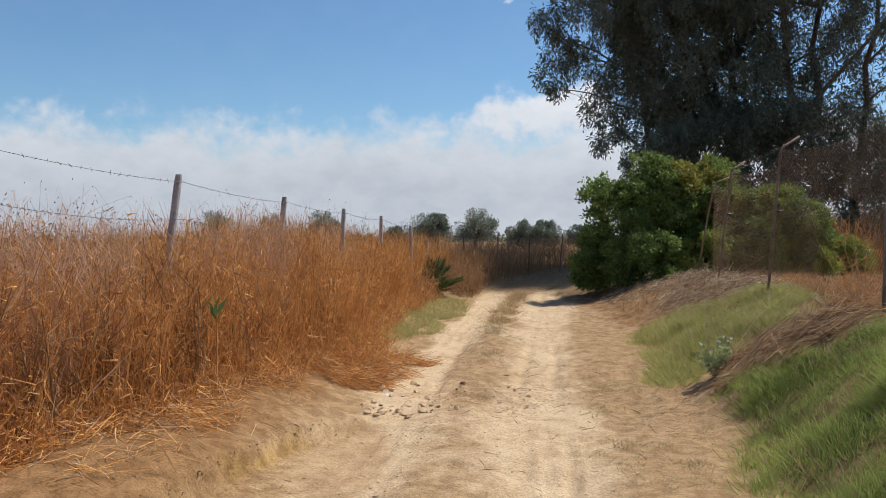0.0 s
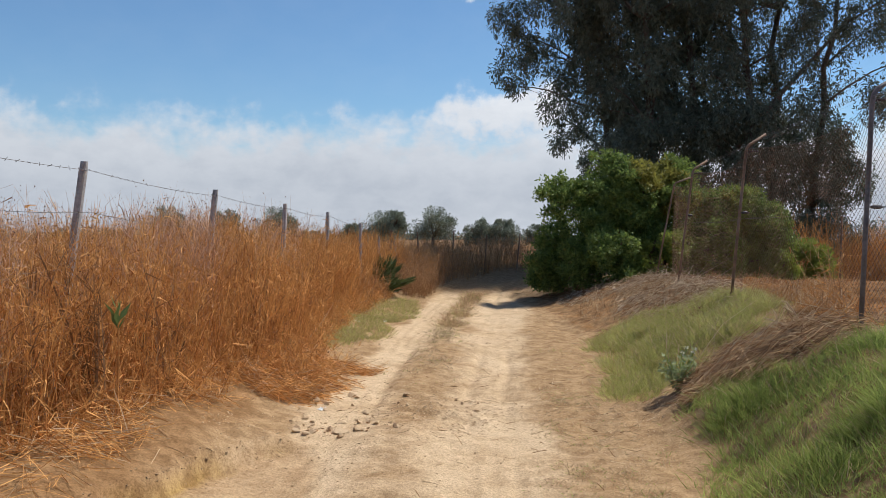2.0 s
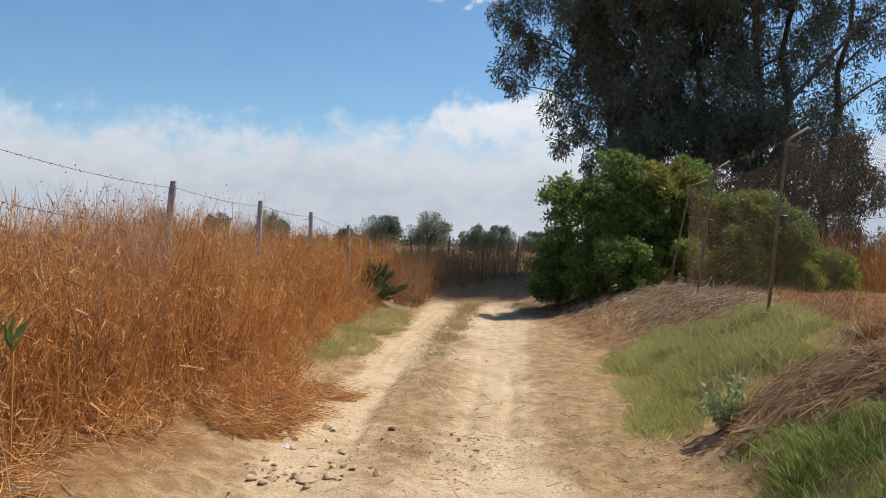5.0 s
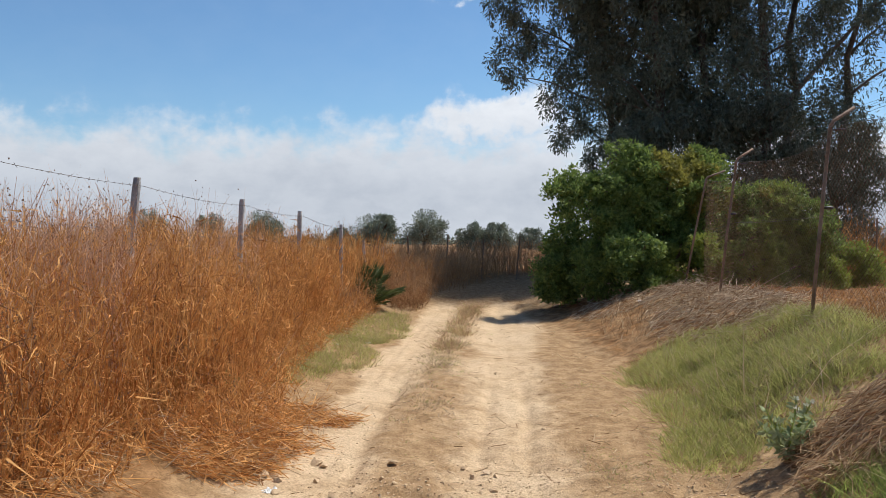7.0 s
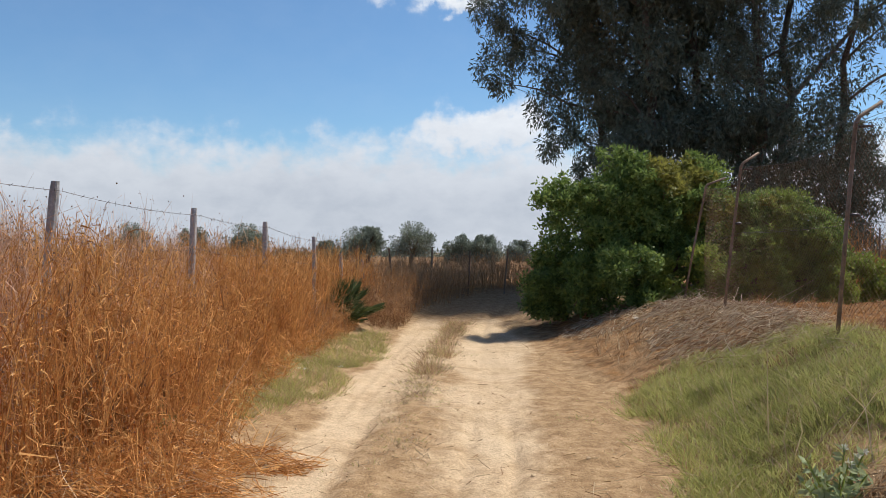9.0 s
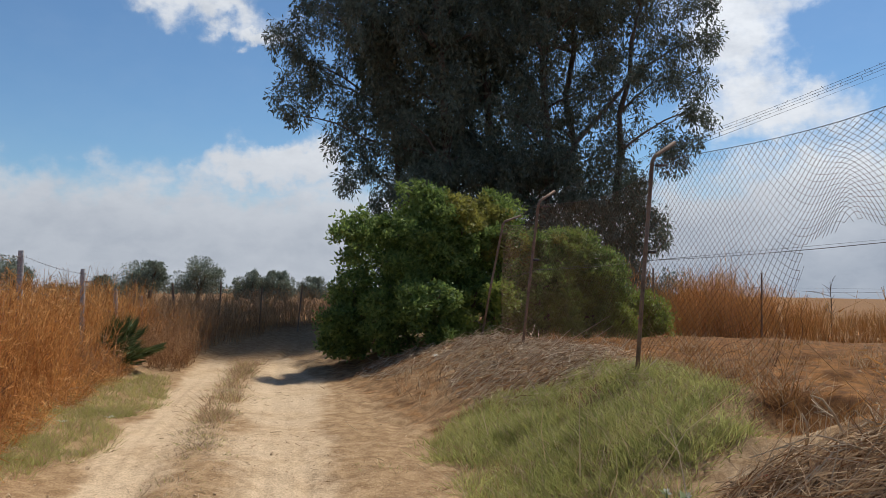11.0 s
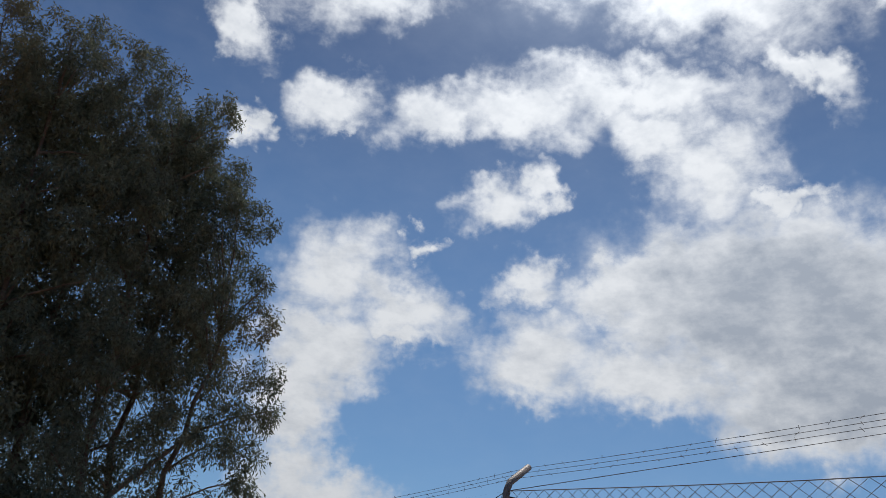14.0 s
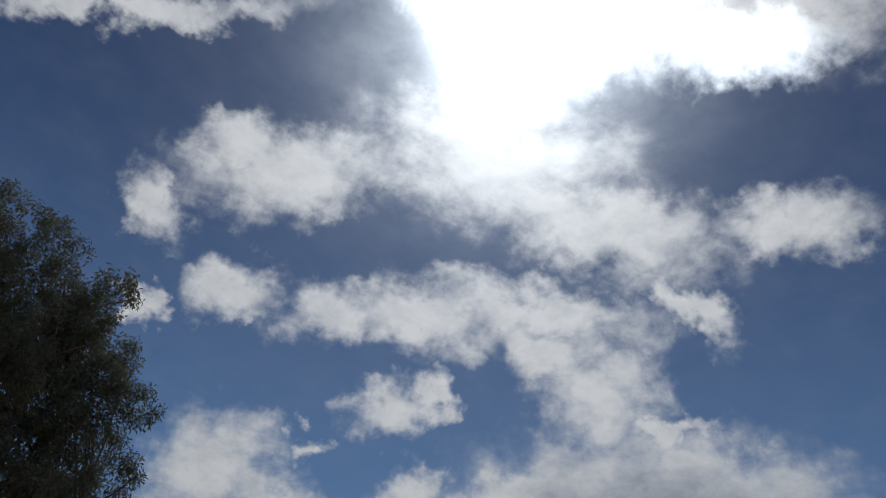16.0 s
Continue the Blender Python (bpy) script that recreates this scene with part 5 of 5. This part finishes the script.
shoot()
herb(-3.0, 9.4, "low grey-green weed at the foot of the bank", 0.22, 8)


# golden grass past the field
def sapling(x, y, tall, label):
    """A dead young tree: a bare stem with thin forked twigs."""
    base = np.array((x, y, float(height(x, y)) - 0.05))
    tree = thing("dead_sapling", label, "tree", base)
    v, f = tube([(0, 0, 0), (0.03, 0.02, tall * 0.5), (0.0, 0.05, tall)], [0.018, 0.013, 0.006], 6)
    part("stem", mesh_of("stem", v, f, TWIG), tree)
    for k in range(16):
        at = np.array((0.01, 0.02, tall * rng.uniform(0.3, 0.95)))
        tip = at + np.array((rng.normal(0, 0.3), rng.normal(0, 0.3), rng.uniform(0.15, 0.5))) * tall * 0.45
        v, f = tube([at, at * 0.45 + tip * 0.55 + rng.normal(0, 0.02, 3), tip], [0.008, 0.006, 0.003], 5)
        part("twig", mesh_of("twig", v, f, TWIG), tree)


def shrub(x, y, tall, label):
    base = np.array((x, y, float(height(x, y))))
    ob = thing("dark_shrub", label, "bush", base)
    c = np.stack([rng.normal(0, 0.45, 30), rng.normal(0, 0.35, 30), tall * rng.uniform(0.15, 0.9, 30)], 1)
    v, f = clumps(c, rng.uniform(0.18, 0.34, 30), 110, 0.10, 0.04, 0.0)
    part("foliage", mesh_of("foliage", v, f, OLIVE_LEAF), ob)
    for k in range(0, 30, 5):
        v, f = limb(np.zeros(3), c[k], 0.03, 0.01, 0.1, 5)
        part("branch", mesh_of("branch", v, f, TWIG), ob)


reseed(150)
sapling(14.0, 26.6, 1.7, "bare grey sapling at the edge of the field")
sapling(16.0, 25.8, 1.4, "small bare sapling at the edge of the field")
shrub(9.4, 27.6, 1.9, "dark evergreen shrub among golden grass")
reseed(151)
tuft_at = np.concatenate([np.stack([2.7 + 3.5 * rng.random(60) ** 2, rng.uniform(10.5, 17.0, 60)], 1), np.stack([2.5 + 0.4 * rng.random(25), rng.uniform(8, 12, 25)], 1)])
tuft_at = np.repeat(tuft_at, 45, 0) + rng.normal(0, 0.09, (85 * 45, 2))
grass("field_tufts", tuft_at, 0.06, 0.28, "sparse yellow dry tufts on the bare field", (WEED_GOLD, WEED_PALE), share=0.35, lean=0.4, width=0.007)
reseed(122)
gold = np.stack([rng.uniform(4.5, 36, 5400), 23.4 + 6.0 * rng.random(5400) ** 2.0], 1)
gold[:, 1] += 0.10 * gold[:, 0] - 0.5 + 0.9 * fbm(gold[:, 0], gold[:, 1], 0.35, 3)
weeds("golden_grass", gold, rng.uniform(0.55, 1.0, len(gold)) * (1 + 0.9 * fbm(gold[:, 0], gold[:, 1], 0.4, 2)), "tall golden-orange dry grass at the edge of the bare field", (WEED_GOLD, WEED, SEED), twigs=4, leafy=4, heads=0, stem=0.013, spread=0.25)
thicket = np.concatenate([patch(800, 9.8, 26.2, 1.7, 1.2), patch(160, 12.6, 26.6, 1.2, 0.8), patch(160, 6.6, 25.2, 1.1, 0.8)])
weeds("orange_thicket", thicket, rng.uniform(1.2, 2.2, len(thicket)) * (0.8 + 0.5 * fbm(thicket[:, 0], thicket[:, 1], 0.8, 2)), "tall rust-orange dry thicket at the edge of the bare field", (WEED, WEED_GOLD, SEED), twigs=9, leafy=12, heads=1, stem=0.012, spread=0.22)


def dead_branch(foot, way, size, label):
    """A bleached bare branch, bent and forked, lying with one end raised."""
    x, y = foot
    base = np.array((x, y, float(height(x, y)) - 0.02))
    branch = thing("dead_branch", label, "branch", base)
    way = np.array(way, float)
    side = sideways(way[None])[0]
    mid, tip = way * size * 0.55 + side * size * 0.12, way * size + (0, 0, -0.10 * size) + side * size * 0.05
    v, f = tube([np.zeros(3), way * size * 0.25, mid, way * size * 0.8 + side * size * 0.12, tip], [0.009, 0.008, 0.007, 0.005, 0.003], 7)
    part("stem", mesh_of("stem", v, f, STRAW, shade=True), branch)
    for k in range(3):
        at = mid * rng.uniform(0.6, 1.1)
        out = at + unit(way + rng.normal(0, 0.6, 3)) * size * rng.uniform(0.25, 0.5)
        v, f = tube([at, at * 0.5 + out * 0.5 + rng.normal(0, 0.015, 3), out], [0.005, 0.004, 0.002], 5)
        part("twig", mesh_of("twig", v, f, STRAW, shade=True), branch)


reseed(152)
for x, y, dx, dy, dz, size in ((2.22, 8.35, -0.5, 0.2, 0.75, 0.42), (2.35, 8.1, 0.6, -0.1, 0.6, 0.38), (2.05, 8.5, -0.3, -0.3, 0.9, 0.40), (2.5, 8.75, 0.5, 0.4, 0.5, 0.45), (2.15, 7.9, -0.8, 0.1, 0.35, 0.5), (2.55, 8.3, -0.4, 0.3, 0.8, 0.42)):
    dead_branch((x, y), (dx, dy, dz), size, "bleached bare branch sticking out of the straw heap")
reseed(153)
pale = np.concatenate([strip(34, 3.5, 12.0, 0.5, 1.0) + (0.1, 0), patch(10, 1.3, 9.4, 0.5, 0.9)])
grass("pale_stalks", pale, 0.5, 1.1, "single long bleached stalks leaning out of the weeds", (STRAW, WEED_PALE), lean=0.55, width=0.009, share=0.4)


reseed(123)
brush = np.concatenate([patch(60, 2.35, 7.85, 0.2, 0.45), patch(26, 2.38, 8.1, 0.06, 0.12)])
weeds("brown_brush", brush, np.where(np.arange(len(brush)) < 60, rng.uniform(0.12, 0.34, len(brush)), rng.uniform(0.4, 0.85, len(brush))), "dark brown dry brushwood caught in the torn netting", (WEED_TAN, WEED, SEED), twigs=7, leafy=8, heads=0, stem=0.004, spread=0.35)


# ---------------------------------------------------------------- stones, clods and litter
def rock(r, seed):
    rs = np.random.default_rng(seed)
    bm = bmesh.new()
    bmesh.ops.create_icosphere(bm, subdivisions=2, radius=1.0)
    squash = rs.uniform(0.34, 0.6)
    cuts = [unit(rs.normal(size=3)) for _ in range(9)]
    for v in bm.verts:
        p = np.array(v.co)
        for c in cuts:
            over = p @ c - 0.42
            if over > 0:
                p = p - c * over
        v.co = Vector(p * (r, r * 0.78, r * squash))
    me = bpy.data.meshes.new("stone")
    bm.to_mesh(me)
    bm.free()
    me.materials.append(STONE)
    return me


ROCKS = [rock(1.0, 11 + k) for k in range(5)]


def lay_stones(spots, lo, hi, label, group, mat):
    for k, (x, y) in enumerate(spots):
        ob = new("stone", ROCKS[k % 5] if mat is STONE else CLODS[k % 5])
        s = lo + (hi - lo) * float(rng.random()) ** 2
        ob.matrix_basis = pose(x, y, float(height(x, y)) + s * 0.22, *rng.uniform(-14, 14, 2), float(rng.uniform(0, 360))) @ Matrix.Scale(s, 4)
        tagged(ob, label, "stone", group)


CLODS = []
for me in ROCKS:
    other = me.copy()
    other.materials.clear()
    other.materials.append(STONE_DARK)
    CLODS.append(other)
def set_stone(x, y, s, turn, label):
    ob = new("stone", ROCKS[int(turn) % 5])
    ob.matrix_basis = pose(x, y, float(height(x, y)) + s * 0.25, 4, -5, turn) @ Matrix.Scale(s, 4)
    tagged(ob, label, "stone", "stones on the track")


for x, y, s, turn in ((-1.92, 8.36, 0.075, 12), (-1.63, 7.75, 0.06, 41), (-2.16, 7.96, 0.055, 78), (-2.12, 8.41, 0.045, 133), (-3.0, 11.26, 0.08, 25), (-1.66, 6.98, 0.085, 60), (-1.53, 7.06, 0.07, 90), (-1.88, 6.95, 0.06, 17), (-2.02, 6.92, 0.05, 203), (-1.76, 7.02, 0.055, 154), (-1.42, 7.2, 0.05, 306)):
    set_stone(x, y, s, turn, "angular tan stone half sunk in the track")
lay_stones(patch(34, -1.65, 7.10, 0.48, 0.24), 0.02, 0.058, "tan stone in a ridge of rubble across the track", "rubble on the track", STONE)
lay_stones(patch(26, -1.75, 7.7, 0.6, 0.9), 0.02, 0.06, "pale angular stone lying on the dirt track", "stones on the track", STONE)
lay_stones(patch(18, -0.85, 8.0, 0.45, 0.6), 0.015, 0.05, "sandy earth clod on the dirt track", "clods on the track", STONE_DARK)
lay_stones(patch(12, -2.5, 10.4, 0.3, 1.6), 0.015, 0.06, "pale stone at the edge of the track", "stones at the verge", STONE)
lay_stones(patch(34, -0.8, 9.5, 1.2, 3.0), 0.01, 0.03, "small pale stone on the dirt track", "stones on the track", STONE)


def pebbles(name, spots, lo, hi, label, mat):
    at = on_ground(spots)
    v, f = puffs(at, rng.uniform(lo, hi, len(at)) * 0.9)
    v[:, 2] = np.repeat(at[:, 2], 8) + (v[:, 2] - np.repeat(at[:, 2], 8)) * 0.40
    tagged(new(name, mesh_of(name, v, f, mat)), label, "gravel", kind="stuff")


reseed(124)
scraps = np.concatenate([np.stack([rng.uniform(-2.2, 1.1, 700), rng.uniform(4.5, 16, 700)], 1), patch(300, 0.4, 8.5, 0.5, 2.0)])
straw("track_scraps", scraps, "bits of dead stalk and twig scattered on the track", (WEED_PALE, WEED_DARK), 0.02, 0.11, 0.01, 0.006)
tufts = np.concatenate([patch(1900, 0.15, 8.5, 0.35, 0.40), patch(1800, 0.2, 7.3, 0.3, 0.45), patch(2000, 0.4, 5.9, 0.35, 0.6), patch(600, 0.7, 6.6, 0.2, 0.5), patch(350, 0.1, 11.0, 0.3, 1.2), patch(260, -1.1, 8.8, 0.2, 0.5), patch(60, -1.95, 4.9, 0.07, 0.06)])
grass("dry_tufts", frayed(tufts, 0.2), 0.012, 0.05, "low dry grass scraps on the beaten earth", (WEED_PALE, GRASS), share=0.22, lean=1.1, tufts=0.05)
twigs_at = np.concatenate([np.stack([rng.uniform(-1.2, 1.0, 44), rng.uniform(4.6, 11.0, 44)], 1), patch(40, -2.7, 5.3, 0.35, 1.0)])
straw("track_twigs", twigs_at, "thin brown twigs lying on the beaten track", (WEED_TAN, WEED_PALE), 0.08, 0.28, 0.008, 0.0055, 0.4)
rim_y = rng.uniform(3.6, 6.6, 260)
rim_at = np.stack([np.interp(rim_y, GULLY[:, 1], GULLY[:, 0]) + rng.normal(0.0, 0.05, 260), rim_y], 1)
pebbles("gully_clods", rim_at, 0.004, 0.016, "crumbled dark clods along the edge of the gully", CLOD_BROWN)
pebbles("pebbles", np.concatenate([patch(1500, -0.6, 8.0, 1.5, 4.0), patch(500, -1.7, 6.8, 0.8, 1.2), patch(500, -1.2, 14, 1.0, 4.0)]), 0.004, 0.014, "scattered small pebbles on the track", STONE)
loose = np.stack([rng.uniform(-2.6, 1.6, 40000), rng.uniform(4.0, 17.0, 40000)], 1)
lu, lw = along(ROAD, loose[:, 0], loose[:, 1])
heap = fbm(loose[:, 0], loose[:, 1], 0.75, 3) + 0.35 * np.exp(-(((loose[:, 0] + 1.2) / 1.1) ** 2 + ((loose[:, 1] - 7.7) / 0.8) ** 2)) + 0.22 * np.exp(-((lu - 1.3) / 0.35) ** 2) + 0.16 * np.exp(-((lu - 0.2) / 0.3) ** 2)
loose = loose[heap + rng.normal(0, 0.1, len(loose)) > 0.47]
pebbles("loose_clods", loose, 0.003, 0.016, "crumbled clods of sandy earth along the track", STONE_DARK)
pebbles("field_stones", np.stack([rng.uniform(2.8, 16, 1800), rng.uniform(9, 24, 1800)], 1), 0.008, 0.032, "pale flinty stones over the reddish field", STONE)


def crumpled(name, x, y, size, mat, label, category):
    n = 9
    u, w = np.meshgrid(np.linspace(-1, 1, n), np.linspace(-1, 1, n))
    z = 0.55 * np.abs(fbm(u + x, w + y, 1.7, 3)) * 2 * (1 - 0.5 * (u * u + w * w) * 0.5)
    v = np.stack([u.ravel() * size, w.ravel() * size * 0.6, z.ravel() * size], 1)
    i = (np.arange(n - 1)[:, None] * n + np.arange(n - 1)[None]).ravel()
    me = mesh_of(name, v, np.stack([i, i + 1, i + n + 1, i + n], 1), mat)
    ob = new(name, me)
    ob.matrix_basis = pose(x, y, float(height(x, y)) - 0.004, 0, 0, 20 + 60 * x)
    solid = ob.modifiers.new("thickness", "SOLIDIFY")
    solid.thickness = 0.004
    tagged(ob, label, category)


crumpled("plastic_bag", 1.93, 8.65, 0.075, PLASTIC_RED, "crumpled red plastic wrapper on bare earth", "litter")
crumpled("plastic_scrap", 1.09, 16.12, 0.08, PLASTIC_WHITE, "white plastic scrap lying on the straw mound", "litter")
crumpled("plastic_scrap", -2.75, 13.6, 0.06, PLASTIC_WHITE, "white plastic scrap on the grassy verge", "litter")
crumpled("plastic_scrap", -3.0, 12.9, 0.05, PLASTIC_WHITE, "torn white plastic scrap on the verge", "litter")
crumpled("plastic_scrap", -2.05, 7.75, 0.055, PLASTIC_WHITE, "crumpled white paper scrap on the track", "litter")
crumpled("plastic_scrap", -2.5, 8.3, 0.05, PLASTIC_WHITE, "small white scrap at the edge of the track", "litter")
